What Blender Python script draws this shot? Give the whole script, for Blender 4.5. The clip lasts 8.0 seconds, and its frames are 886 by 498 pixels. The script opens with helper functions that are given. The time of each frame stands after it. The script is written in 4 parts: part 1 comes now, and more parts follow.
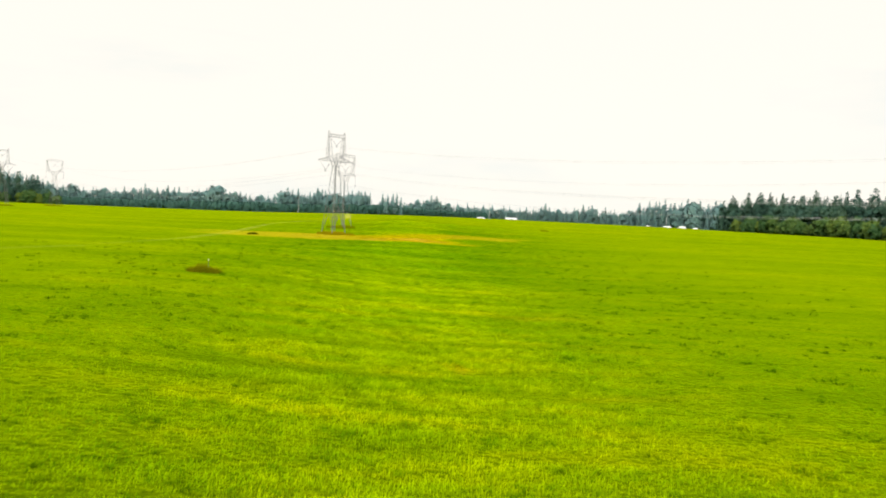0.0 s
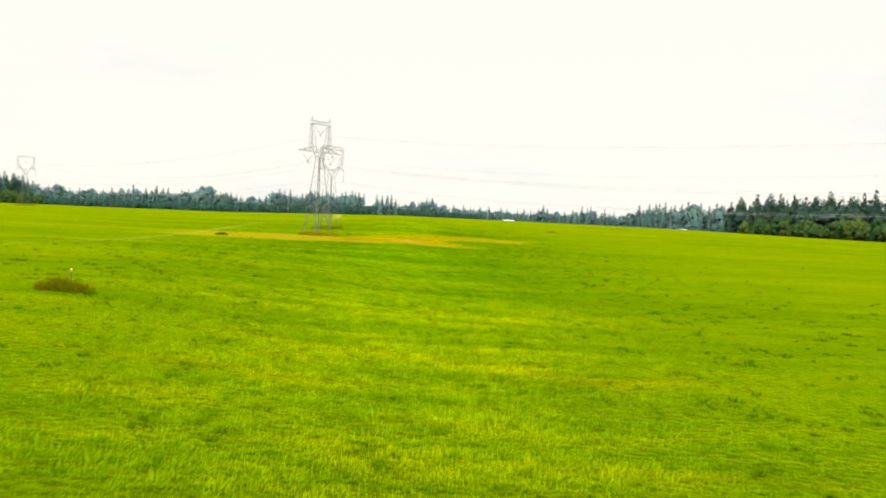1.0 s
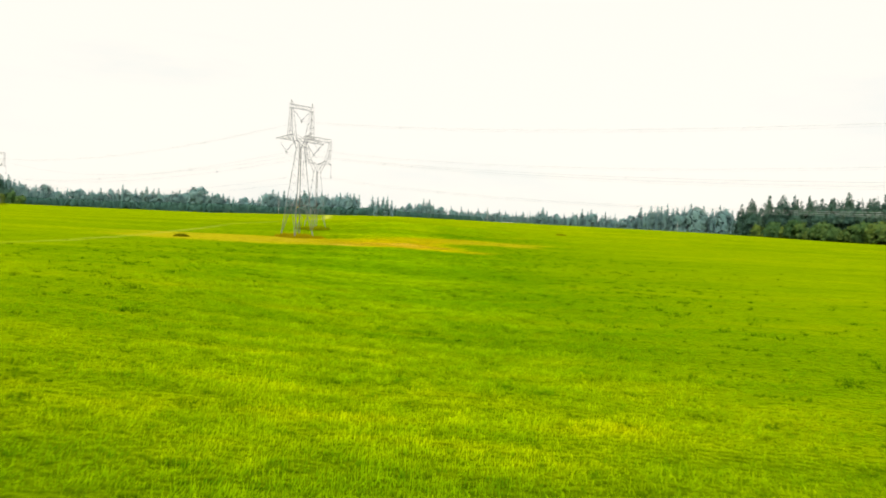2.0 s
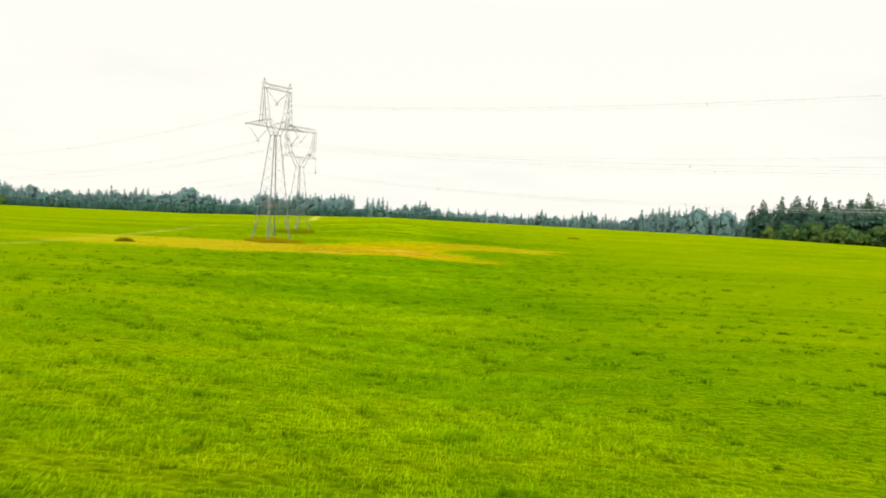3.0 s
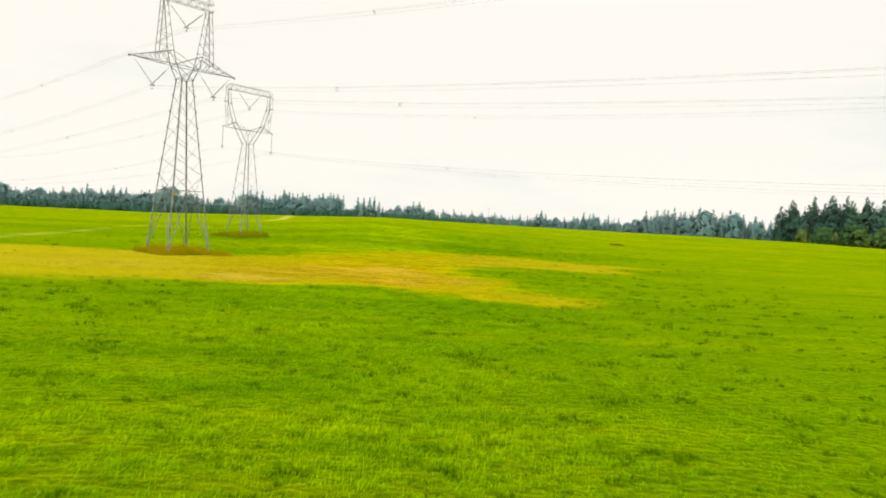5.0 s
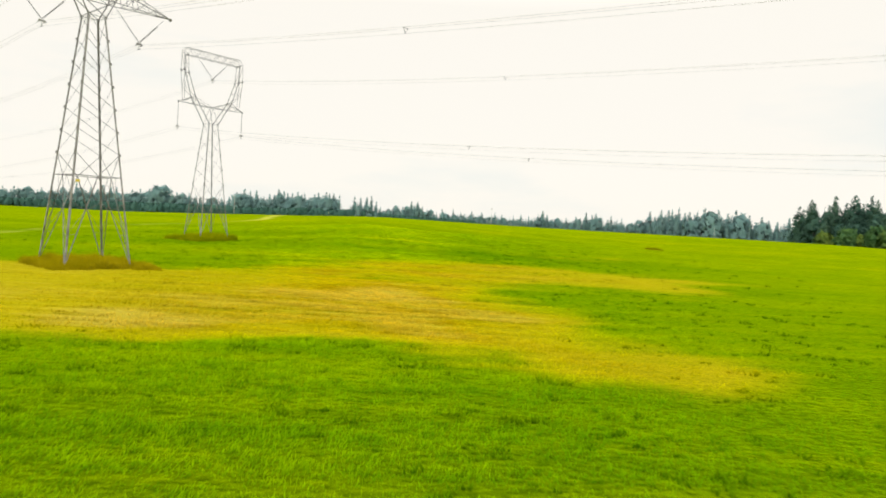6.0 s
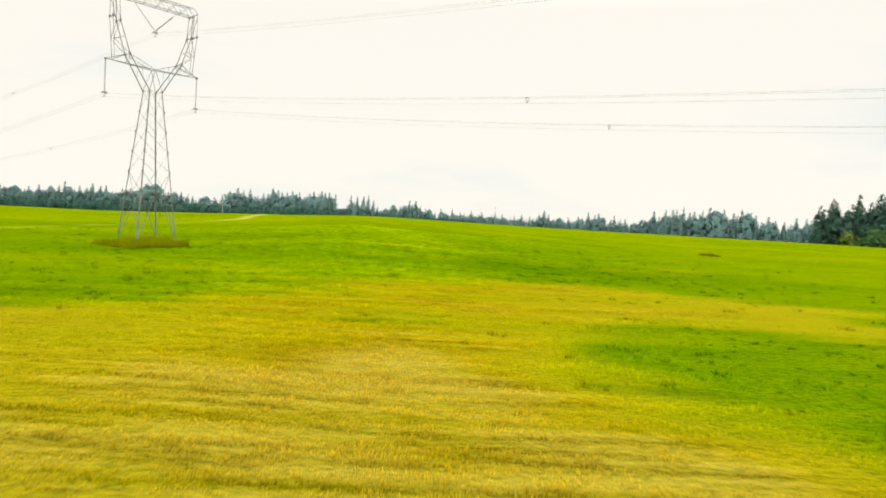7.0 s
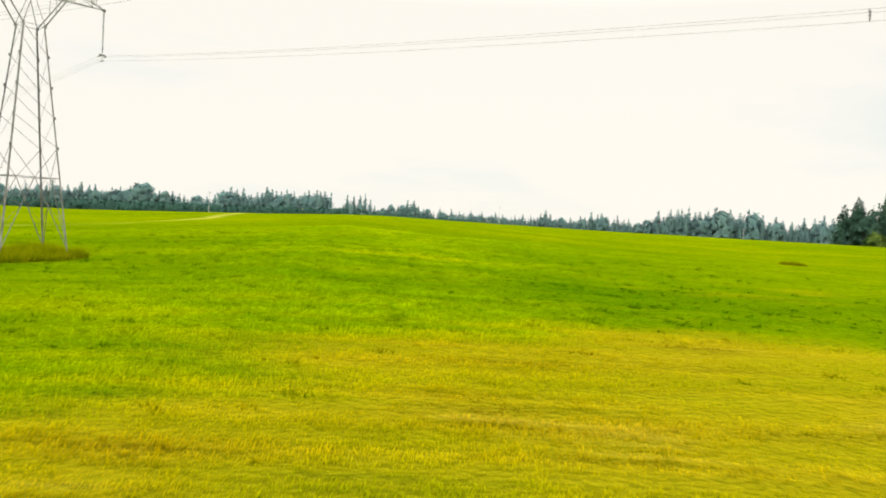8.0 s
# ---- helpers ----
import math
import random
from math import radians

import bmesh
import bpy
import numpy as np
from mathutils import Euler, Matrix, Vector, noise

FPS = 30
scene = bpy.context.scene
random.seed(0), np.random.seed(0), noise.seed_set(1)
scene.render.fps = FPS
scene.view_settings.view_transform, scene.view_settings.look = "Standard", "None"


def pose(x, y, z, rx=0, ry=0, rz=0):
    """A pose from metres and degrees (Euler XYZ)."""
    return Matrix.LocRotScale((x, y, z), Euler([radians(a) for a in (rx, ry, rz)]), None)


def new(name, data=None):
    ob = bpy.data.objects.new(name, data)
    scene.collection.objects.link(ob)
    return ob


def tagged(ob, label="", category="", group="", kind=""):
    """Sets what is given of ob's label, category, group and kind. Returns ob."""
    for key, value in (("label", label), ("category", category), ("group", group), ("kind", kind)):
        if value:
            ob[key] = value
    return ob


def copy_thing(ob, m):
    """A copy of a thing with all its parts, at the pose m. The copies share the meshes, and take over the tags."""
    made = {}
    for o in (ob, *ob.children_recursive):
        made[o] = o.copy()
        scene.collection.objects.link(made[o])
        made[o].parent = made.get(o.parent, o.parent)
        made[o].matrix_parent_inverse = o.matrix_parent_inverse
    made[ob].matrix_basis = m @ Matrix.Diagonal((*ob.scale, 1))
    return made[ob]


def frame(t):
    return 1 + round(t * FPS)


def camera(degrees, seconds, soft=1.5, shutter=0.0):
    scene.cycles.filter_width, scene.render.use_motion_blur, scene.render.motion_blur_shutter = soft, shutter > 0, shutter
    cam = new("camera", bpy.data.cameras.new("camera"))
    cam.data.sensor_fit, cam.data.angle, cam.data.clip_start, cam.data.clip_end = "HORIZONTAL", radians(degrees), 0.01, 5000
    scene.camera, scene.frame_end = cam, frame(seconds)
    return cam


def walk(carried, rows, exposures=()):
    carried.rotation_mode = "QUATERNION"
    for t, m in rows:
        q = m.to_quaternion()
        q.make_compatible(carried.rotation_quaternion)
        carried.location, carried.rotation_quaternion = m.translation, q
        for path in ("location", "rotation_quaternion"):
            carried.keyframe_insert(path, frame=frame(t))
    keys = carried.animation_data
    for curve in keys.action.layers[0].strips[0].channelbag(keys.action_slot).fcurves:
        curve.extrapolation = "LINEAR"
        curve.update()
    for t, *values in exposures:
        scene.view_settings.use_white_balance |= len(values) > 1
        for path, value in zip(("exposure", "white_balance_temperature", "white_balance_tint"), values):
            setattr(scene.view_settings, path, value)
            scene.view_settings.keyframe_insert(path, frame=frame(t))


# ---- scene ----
# ------------------------------------------------------------------ camera
cam = camera(66.0, 8.0, 1.75, 0.12)
ROWS = [
    (0.0, 0.00, 0.00, 9.91, 0.00, -3.02, -2.63),
    (0.5, -0.54, 14.99, 9.11, -0.23, -2.88, -2.68),
    (1.0, -1.06, 30.39, 8.34, -0.41, -2.77, -2.75),
    (1.5, -1.39, 45.73, 7.74, -0.54, -2.66, -2.86),
    (3.0, -2.72, 90.73, 7.29, -1.01, -2.38, -2.98),
    (3.5, -3.11, 106.44, 7.10, -1.17, -2.36, -3.05),
    (4.0, -3.58, 121.85, 7.01, -1.33, -2.30, -3.09),
    (5.5, -5.40, 167.94, 6.52, -1.71, -2.16, -3.25),
    (6.0, -6.29, 182.76, 6.46, -1.81, -2.13, -3.27),
    (6.5, -7.35, 198.16, 6.44, -1.92, -2.11, -3.29),
    (7.0, -8.36, 213.17, 6.43, -2.05, -2.12, -3.29),
    (7.5, -9.12, 228.58, 6.43, -2.18, -2.14, -3.32),
    (8.0, -9.73, 243.70, 6.40, -2.26, -2.13, -3.31),
]
walk(cam, [(t, pose(x, y, z, 90 + pitch, roll, yaw)) for t, x, y, z, yaw, pitch, roll in ROWS],
     exposures=[(0.0, 0.06), (3.5, 0.06), (5.5, 0.0), (8.0, 0.0)])

# ------------------------------------------------------------------ light: bright overcast
SUN_ELEVATION, SUN_TURN = 48.0, 205.0
world = bpy.data.worlds.new("overcast_sky")
scene.world = world
world.use_nodes = True
wt = world.node_tree
wt.nodes.clear()

w_out = wt.nodes.new("ShaderNodeOutputWorld")
w_bg = wt.nodes.new("ShaderNodeBackground")
w_sky = wt.nodes.new("ShaderNodeTexSky")
w_sky.sky_type = "NISHITA"
w_sky.sun_disc = False
w_sky.sun_elevation = radians(SUN_ELEVATION)
w_sky.sun_rotation = radians(SUN_TURN)
w_dim = wt.nodes.new("ShaderNodeVectorMath")
w_dim.operation = "SCALE"
w_dim.inputs["Scale"].default_value = 0.1
w_co = wt.nodes.new("ShaderNodeTexCoord")
w_sep = wt.nodes.new("ShaderNodeSeparateXYZ")
w_grad = wt.nodes.new("ShaderNodeMapRange")
w_grad.inputs["From Min"].default_value = 0.30
w_grad.inputs["From Max"].default_value = 1.0
w_grad.inputs["To Min"].default_value = 1.0
w_grad.inputs["To Max"].default_value = 3.3
w_map = wt.nodes.new("ShaderNodeMapping")
w_map.inputs["Scale"].default_value = (1.0, 1.0, 4.0)
w_noise = wt.nodes.new("ShaderNodeTexNoise")
w_noise.inputs["Scale"].default_value = 2.3
w_noise.inputs["Detail"].default_value = 5.0
w_ramp = wt.nodes.new("ShaderNodeValToRGB")
w_ramp.color_ramp.elements[0].position = 0.30
w_ramp.color_ramp.elements[0].color = (0.90, 0.92, 0.87, 1)
w_ramp.color_ramp.elements[1].position = 0.47
w_ramp.color_ramp.elements[1].color = (1.03, 0.985, 0.895, 1)
w_cloud = wt.nodes.new("ShaderNodeVectorMath")
w_cloud.operation = "SCALE"
w_mix = wt.nodes.new("ShaderNodeMix")
w_mix.data_type = "RGBA"
w_mix.inputs["Factor"].default_value = 0.95
L = wt.links.new
L(w_co.outputs["Generated"], w_sep.inputs[0])
L(w_sep.outputs["Z"], w_grad.inputs["Value"])
L(w_co.outputs["Generated"], w_map.inputs["Vector"])
L(w_map.outputs[0], w_noise.inputs["Vector"])
L(w_noise.outputs["Fac"], w_ramp.inputs[0])
L(w_ramp.outputs["Color"], w_cloud.inputs[0])
L(w_grad.outputs[0], w_cloud.inputs["Scale"])
L(w_sky.outputs[0], w_dim.inputs[0])
L(w_dim.outputs[0], w_mix.inputs["A"])
L(w_cloud.outputs[0], w_mix.inputs["B"])
L(w_mix.outputs["Result"], w_bg.inputs["Color"])
L(w_bg.outputs[0], w_out.inputs["Surface"])

sun = new("sun", bpy.data.lights.new("sun", "SUN"))
sun.data.energy, sun.data.angle, sun.data.color = 1.9, radians(12), (1.0, 0.95, 0.86)
sun.matrix_world = pose(0, 0, 80, 90 - SUN_ELEVATION, 0, 180 - SUN_TURN)


# ------------------------------------------------------------------ materials
def material(name, rough=0.8, metal=0.0):
    m = bpy.data.materials.new(name)
    m.use_nodes = True
    t = m.node_tree
    b = t.nodes["Principled BSDF"]
    b.inputs["Roughness"].default_value = rough
    b.inputs["Metallic"].default_value = metal
    return m, t, b


def noise_of(t, scale, detail=4.0, stretch=(1, 1, 1), where="Position"):
    g = t.nodes.new("ShaderNodeNewGeometry") if where == "Position" else t.nodes.new("ShaderNodeTexCoord")
    mp = t.nodes.new("ShaderNodeMapping")
    mp.inputs["Scale"].default_value = stretch
    n = t.nodes.new("ShaderNodeTexNoise")
    n.inputs["Scale"].default_value = scale
    n.inputs["Detail"].default_value = detail
    t.links.new(g.outputs[where], mp.inputs["Vector"])
    t.links.new(mp.outputs[0], n.inputs["Vector"])
    return n.outputs["Fac"]


def ramp(t, fac, *stops):
    r = t.nodes.new("ShaderNodeValToRGB")
    e = r.color_ramp.elements
    while len(e) < len(stops):
        e.new(0.5)
    for el, (pos, col) in zip(e, stops):
        el.position, el.color = pos, (*col, 1)
    t.links.new(fac, r.inputs[0])
    return r.outputs["Color"]


def mix(t, fac, a, b, blend="MIX"):
    m = t.nodes.new("ShaderNodeMix")
    m.data_type, m.blend_type = "RGBA", blend
    for s, v in (("Factor", fac), ("A", a), ("B", b)):
        if isinstance(v, (int, float)):
            m.inputs[s].default_value = v
        elif isinstance(v, tuple):
            m.inputs[s].default_value = (*v, 1)
        else:
            t.links.new(v, m.inputs[s])
    return m.outputs["Result"]


def maths(t, op, a, b=0.0, c=0.0):
    m = t.nodes.new("ShaderNodeMath")
    m.operation = op
    for i, v in enumerate((a, b, c)):
        if isinstance(v, (int, float)):
            m.inputs[i].default_value = v
        else:
            t.links.new(v, m.inputs[i])
    return m.outputs[0]


def bump(t, b, height, strength, distance):
    n = t.nodes.new("ShaderNodeBump")
    n.inputs["Strength"].default_value = strength
    n.inputs["Distance"].default_value = distance
    t.links.new(height, n.inputs["Height"])
    t.links.new(n.outputs[0], b.inputs["Normal"])


def attribute(t, name):
    a = t.nodes.new("ShaderNodeAttribute")
    a.attribute_name = name
    return a.outputs["Fac"]


def field_colour(t):
    """Meadow colour by place: green mown grass, mowing streaks, straw-dry patches."""
    big = noise_of(t, 0.035, 3)
    mid = noise_of(t, 0.30, 4, (0.5, 1.0, 1.0))
    streak = noise_of(t, 0.50, 2.5, (0.10, 1.0, 0.1))
    fine = noise_of(t, 3.2, 5, (0.7, 1.0, 1.0))
    green = ramp(t, big, (0.30, (0.078, 0.134, 0.0004)), (0.50, (0.099, 0.150, 0.0004)), (0.70, (0.121, 0.161, 0.0004)))
    green = mix(t, ramp(t, mid, (0.36, (0, 0, 0)), (0.62, (1, 1, 1))), mix(t, 0.45, green, (0.037, 0.094, 0.0005)), green)
    yellow = mix(t, streak, (0.125, 0.164, 0.0003), (0.145, 0.164, 0.0004))
    patch = ramp(t, maths(t, "ADD", maths(t, "MULTIPLY", mid, 0.5), maths(t, "MULTIPLY", streak, 0.5)), (0.51, (0, 0, 0)), (0.66, (0.65, 0.65, 0.65)))
    green = mix(t, mix(t, 1.0, patch, ramp(t, attribute(t, "lush_dim"), (0.1, (1, 1, 1)), (0.6, (0.15, 0.15, 0.15))), "MULTIPLY"), green, yellow)
    green = mix(t, attribute(t, "lush_dim"), green, mix(t, 1.0, green, (0.62, 0.80, 1.2), "MULTIPLY"))
    # broad bands of sheen over the swells, light and dark put into colour
    swell_sheen = noise_of(t, 0.055, 3, (0.12, 1.0, 0.1))
    green = mix(t, 1.0, green, ramp(t, swell_sheen, (0.36, (0.80, 0.87, 0.9)), (0.48, (1, 1, 1)), (0.60, (1.20, 1.10, 1.0))), "MULTIPLY")
    # darker tufts, and hollow shade put into colour, a hand to a stride across
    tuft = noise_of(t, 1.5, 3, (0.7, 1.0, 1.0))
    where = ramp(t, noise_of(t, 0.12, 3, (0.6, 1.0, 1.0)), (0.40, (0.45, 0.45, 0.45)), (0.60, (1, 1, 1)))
    hollow_shade = mix(t, 1.0, ramp(t, tuft, (0.53, (0, 0, 0)), (0.63, (0.85, 0.85, 0.85))), where, "MULTIPLY")
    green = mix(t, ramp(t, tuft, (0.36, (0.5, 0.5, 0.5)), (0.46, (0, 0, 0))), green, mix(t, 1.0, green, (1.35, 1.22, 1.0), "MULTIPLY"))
    green = mix(t, hollow_shade, green, (0.019, 0.056, 0.0010))
    green = mix(t, ramp(t, streak, (0.30, (0.5, 0.5, 0.5)), (0.42, (0, 0, 0))), green, (0.042, 0.080, 0.0005))
    # straw: stubble rows with brown gaps
    row = noise_of(t, 1.25, 3, (0.07, 1.0, 0.1))
    straw = ramp(t, row, (0.36, (0.078, 0.055, 0.0008)), (0.47, (0.222, 0.176, 0.0010)), (0.61, (0.335, 0.266, 0.0030)))
    straw = mix(t, ramp(t, fine, (0.42, (0, 0, 0)), (0.75, (0.45, 0.45, 0.45))), straw, (0.330, 0.250, 0.0150))
    straw = mix(t, ramp(t, tuft, (0.54, (0, 0, 0)), (0.66, (0.6, 0.6, 0.6))), straw, (0.105, 0.082, 0.0020))
    dry = attribute(t, "dry")
    wob = maths(t, "MULTIPLY", maths(t, "SUBTRACT", streak, 0.5), 1.15)
    wob = maths(t, "ADD", wob, maths(t, "MULTIPLY", maths(t, "SUBTRACT", mid, 0.5), 0.7))
    wob = maths(t, "ADD", wob, maths(t, "MULTIPLY", maths(t, "SUBTRACT", row, 0.5), 0.35))
    wob = maths(t, "ADD", dry, maths(t, "MULTIPLY", wob, maths(t, "MINIMUM", maths(t, "MULTIPLY", dry, 3.5), 1.0)))
    core = maths(t, "ADD", dry, maths(t, "MULTIPLY", maths(t, "SUBTRACT", mid, 0.5), 0.55))
    core = maths(t, "ADD", core, maths(t, "MULTIPLY", maths(t, "SUBTRACT", row, 0.5), 0.8))
    pale = ramp(t, maths(t, "SUBTRACT", core, 0.5), (0.38, (0, 0, 0)), (0.78, (0.8, 0.8, 0.8)))
    straw = mix(t, pale, straw, mix(t, row, (0.260, 0.200, 0.035), (0.420, 0.335, 0.095)))
    f1 = ramp(t, wob, (0.12, (0, 0, 0)), (0.50, (1, 1, 1)))
    f2 = ramp(t, wob, (0.50, (0, 0, 0)), (1.0, (1, 1, 1)))
    col = mix(t, f1, green, mix(t, f2, (0.186, 0.184, 0.0004), straw))
    return col, fine, mid, streak


def leafy(t, col, through_share, crown=False):
    """A thin leaf: it scatters light from both of its sides. crown: many fine leaves that together face out of their crown."""
    a, b, m = t.nodes.new("ShaderNodeBsdfDiffuse"), t.nodes.new("ShaderNodeBsdfTranslucent"), t.nodes.new("ShaderNodeMixShader")
    t.links.new(col, a.inputs["Color"])
    t.links.new(col, b.inputs["Color"])
    m.inputs[0].default_value = through_share
    t.links.new(a.outputs[0], m.inputs[1])
    t.links.new(b.outputs[0], m.inputs[2])
    if crown:
        at, tr, own, add = t.nodes.new("ShaderNodeAttribute"), t.nodes.new("ShaderNodeVectorTransform"), t.nodes.new("ShaderNodeNewGeometry"), t.nodes.new("ShaderNodeMix")
        at.attribute_name = "out"
        tr.vector_type, tr.convert_from, tr.convert_to = "NORMAL", "OBJECT", "WORLD"
        add.data_type = "VECTOR"
        add.inputs["Factor"].default_value = 0.9
        t.links.new(at.outputs["Vector"], tr.inputs[0])
        t.links.new(own.outputs["Normal"], add.inputs["A"])
        t.links.new(tr.outputs[0], add.inputs["B"])
        unit = t.nodes.new("ShaderNodeVectorMath")
        unit.operation = "NORMALIZE"
        t.links.new(add.outputs["Result"], unit.inputs[0])
        t.links.new(unit.outputs[0], a.inputs["Normal"])
        t.links.new(unit.outputs[0], b.inputs["Normal"])
    t.nodes.remove(t.nodes["Principled BSDF"])
    t.links.new(m.outputs[0], t.nodes["Material Output"].inputs["Surface"])


def make_ground():
    m, t, b = material("meadow_ground", 0.95)
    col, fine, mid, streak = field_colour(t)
    # shade in the bump's fine hollows, put into the colour
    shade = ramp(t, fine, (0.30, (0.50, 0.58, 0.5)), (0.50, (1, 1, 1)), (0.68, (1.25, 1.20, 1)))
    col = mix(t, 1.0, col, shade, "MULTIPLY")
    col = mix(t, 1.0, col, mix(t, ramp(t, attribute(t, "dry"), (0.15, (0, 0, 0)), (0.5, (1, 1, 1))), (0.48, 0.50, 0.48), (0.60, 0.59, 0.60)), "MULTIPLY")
    # shade between the standing blades, put into the ground's colour
    col = mix(t, attribute(t, "blade_shade"), col, mix(t, 1.0, col, (0.86, 0.90, 0.7), "MULTIPLY"))
    trk = attribute(t, "track")
    col = mix(t, trk, col, mix(t, fine, (0.26, 0.22, 0.03), (0.36, 0.30, 0.09)))
    t.links.new(col, b.inputs["Base Color"])
    b.inputs["Specular IOR Level"].default_value = 0.0
    t.links.new(ramp(t, attribute(t, "dry"), (0.15, (0.63, 0.63, 0.63)), (0.6, (0.56, 0.56, 0.56))), b.inputs["Sheen Weight"])
    b.inputs["Sheen Roughness"].default_value = 0.45
    band = maths(t, "ADD", maths(t, "MULTIPLY", mid, 0.45), maths(t, "MULTIPLY", streak, 0.55))
    band = maths(t, "ADD", maths(t, "MULTIPLY", band, 0.6), maths(t, "MULTIPLY", noise_of(t, 0.055, 3, (0.12, 1.0, 0.1)), 0.4))
    lawn = ramp(t, band, (0.36, (0.40, 0.62, 0.0)), (0.50, (0.60, 0.82, 0.0)), (0.64, (0.80, 0.92, 0.0)))
    lawn = mix(t, ramp(t, fine, (0.36, (0.75, 0.75, 0.75)), (0.52, (0, 0, 0))), lawn, mix(t, 1.0, lawn, (0.5, 0.6, 1.0), "MULTIPLY"))
    lawn = mix(t, attribute(t, "lush_dim"), lawn, mix(t, 1.0, lawn, (0.76, 0.86, 1.0), "MULTIPLY"))
    tint = mix(t, ramp(t, attribute(t, "dry"), (0.15, (0, 0, 0)), (0.5, (1, 1, 1))), lawn, (0.95, 0.86, 0.02))
    t.links.new(tint, b.inputs["Sheen Tint"])
    h = maths(t, "ADD", maths(t, "MULTIPLY", fine, 0.5), maths(t, "MULTIPLY", mid, 0.6))
    bump(t, b, h, 0.7, 0.35)
    return m


def make_blades(name, share):
    m, t, b = material(name, 0.9)
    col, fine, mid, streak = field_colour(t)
    own = t.nodes.new("ShaderNodeNewGeometry")
    vary = ramp(t, own.outputs["Random Per Island"], (0.0, (2.25, 2.3, 0.8)), (0.5, (2.6, 2.55, 1.2)), (1.0, (3.05, 2.9, 1.6)))
    col = mix(t, 1.0, col, vary, "MULTIPLY")
    col = mix(t, 1.0, col, (share * 0.95, share * 0.97, share), "MULTIPLY")
    # dim foot and lit tip of each blade, put into the colour
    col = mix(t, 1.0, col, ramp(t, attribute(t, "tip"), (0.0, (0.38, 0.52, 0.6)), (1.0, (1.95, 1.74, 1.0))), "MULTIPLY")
    col = mix(t, attribute(t, "lush_dim"), col, mix(t, 1.0, col, (0.80, 0.86, 1.1), "MULTIPLY"))
    col = mix(t, attribute(t, "seed"), col, mix(t, 1.0, col, (1.30, 1.18, 1.0), "MULTIPLY"))
    col = mix(t, attribute(t, "dry"), col, mix(t, 1.0, col, (0.545, 0.525, 0.5), "MULTIPLY"))
    leafy(t, col, 0.45)
    return m


def make_weed(name, low, mid, high):
    m, t, b = material(name, 0.9)
    own = t.nodes.new("ShaderNodeNewGeometry")
    n = noise_of(t, 0.6, 3)
    f = maths(t, "ADD", maths(t, "MULTIPLY", own.outputs["Random Per Island"], 0.6), maths(t, "MULTIPLY", n, 0.5))
    leafy(t, ramp(t, f, (0.15, low), (0.5, mid), (0.95, high)), 0.45)
    return m


def make_leaf(name, low, mid, high, spread=0.25):
    """Foliage that varies leaf by leaf, clump by clump and tree by tree."""
    m, t, b = material(name, 0.75)
    own = t.nodes.new("ShaderNodeNewGeometry")
    info = t.nodes.new("ShaderNodeObjectInfo")
    n = noise_of(t, 0.35, 3)
    f = maths(t, "ADD", maths(t, "MULTIPLY", own.outputs["Random Per Island"], 0.14), maths(t, "MULTIPLY", n, 0.50))
    f = maths(t, "ADD", f, maths(t, "MULTIPLY", info.outputs["Random"], spread))
    leafy(t, ramp(t, f, (0.2, low), (0.5, mid), (0.85, high)), 0.5, True)
    return m


def make_solid(name, a, c, scale, rough, metal=0.0, relief=0.0, where="Object"):
    m, t, b = material(name, rough, metal)
    n = noise_of(t, scale, 5, where=where)
    t.links.new(ramp(t, n, (0.3, a), (0.7, c)), b.inputs["Base Color"])
    if relief:
        bump(t, b, n, 0.5, relief)
    return m


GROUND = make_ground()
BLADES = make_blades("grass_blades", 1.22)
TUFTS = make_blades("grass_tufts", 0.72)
WEED_BROWN = make_weed("dry_tall_grass", (0.200, 0.190, 0.001), (0.330, 0.280, 0.001), (0.500, 0.410, 0.012))
WEED_DARK = make_weed("dark_weeds", (0.085, 0.110, 0.002), (0.170, 0.180, 0.002), (0.310, 0.270, 0.006))
WEED_GREEN = make_weed("rank_tall_grass", (0.120, 0.180, 0.001), (0.240, 0.290, 0.001), (0.420, 0.400, 0.003))
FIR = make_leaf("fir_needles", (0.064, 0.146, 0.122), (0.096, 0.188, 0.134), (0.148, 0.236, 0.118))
# far foliage: distance haze is put into the leaf colours
FAR_FIR = make_leaf("hazed_fir_needles", (0.225, 0.392, 0.400), (0.258, 0.430, 0.428), (0.295, 0.462, 0.425), 0.35)
BROAD = make_leaf("broad_leaves", (0.068, 0.165, 0.072), (0.120, 0.220, 0.066), (0.225, 0.300, 0.050), 0.4)
HEDGE = make_leaf("hedge_leaves", (0.086, 0.205, 0.178), (0.108, 0.232, 0.192), (0.134, 0.258, 0.190))
BARK = make_solid("bark", (0.05, 0.04, 0.03), (0.12, 0.09, 0.07), 3.0, 0.9, relief=0.03)
STEEL = make_solid("galvanised_steel", (0.11, 0.108, 0.102), (0.29, 0.285, 0.27), 1.3, 0.5, 0.25)
GLASS = make_solid("insulator_glaze", (0.05, 0.05, 0.055), (0.10, 0.10, 0.11), 4.0, 0.3)
ALU = make_solid("weathered_aluminium", (0.42, 0.42, 0.42), (0.55, 0.55, 0.54), 2.0, 0.5, 0.2)
POLE = make_solid("weathered_pole_wood", (0.50, 0.49, 0.46), (0.64, 0.63, 0.60), 2.0, 0.9)
PAINT = make_solid("white_paint", (0.50, 0.50, 0.48), (0.66, 0.66, 0.63), 0.8, 0.6)
SHEET = make_solid("pale_roof_sheet", (0.40, 0.41, 0.42), (0.56, 0.57, 0.57), 0.5, 0.5)
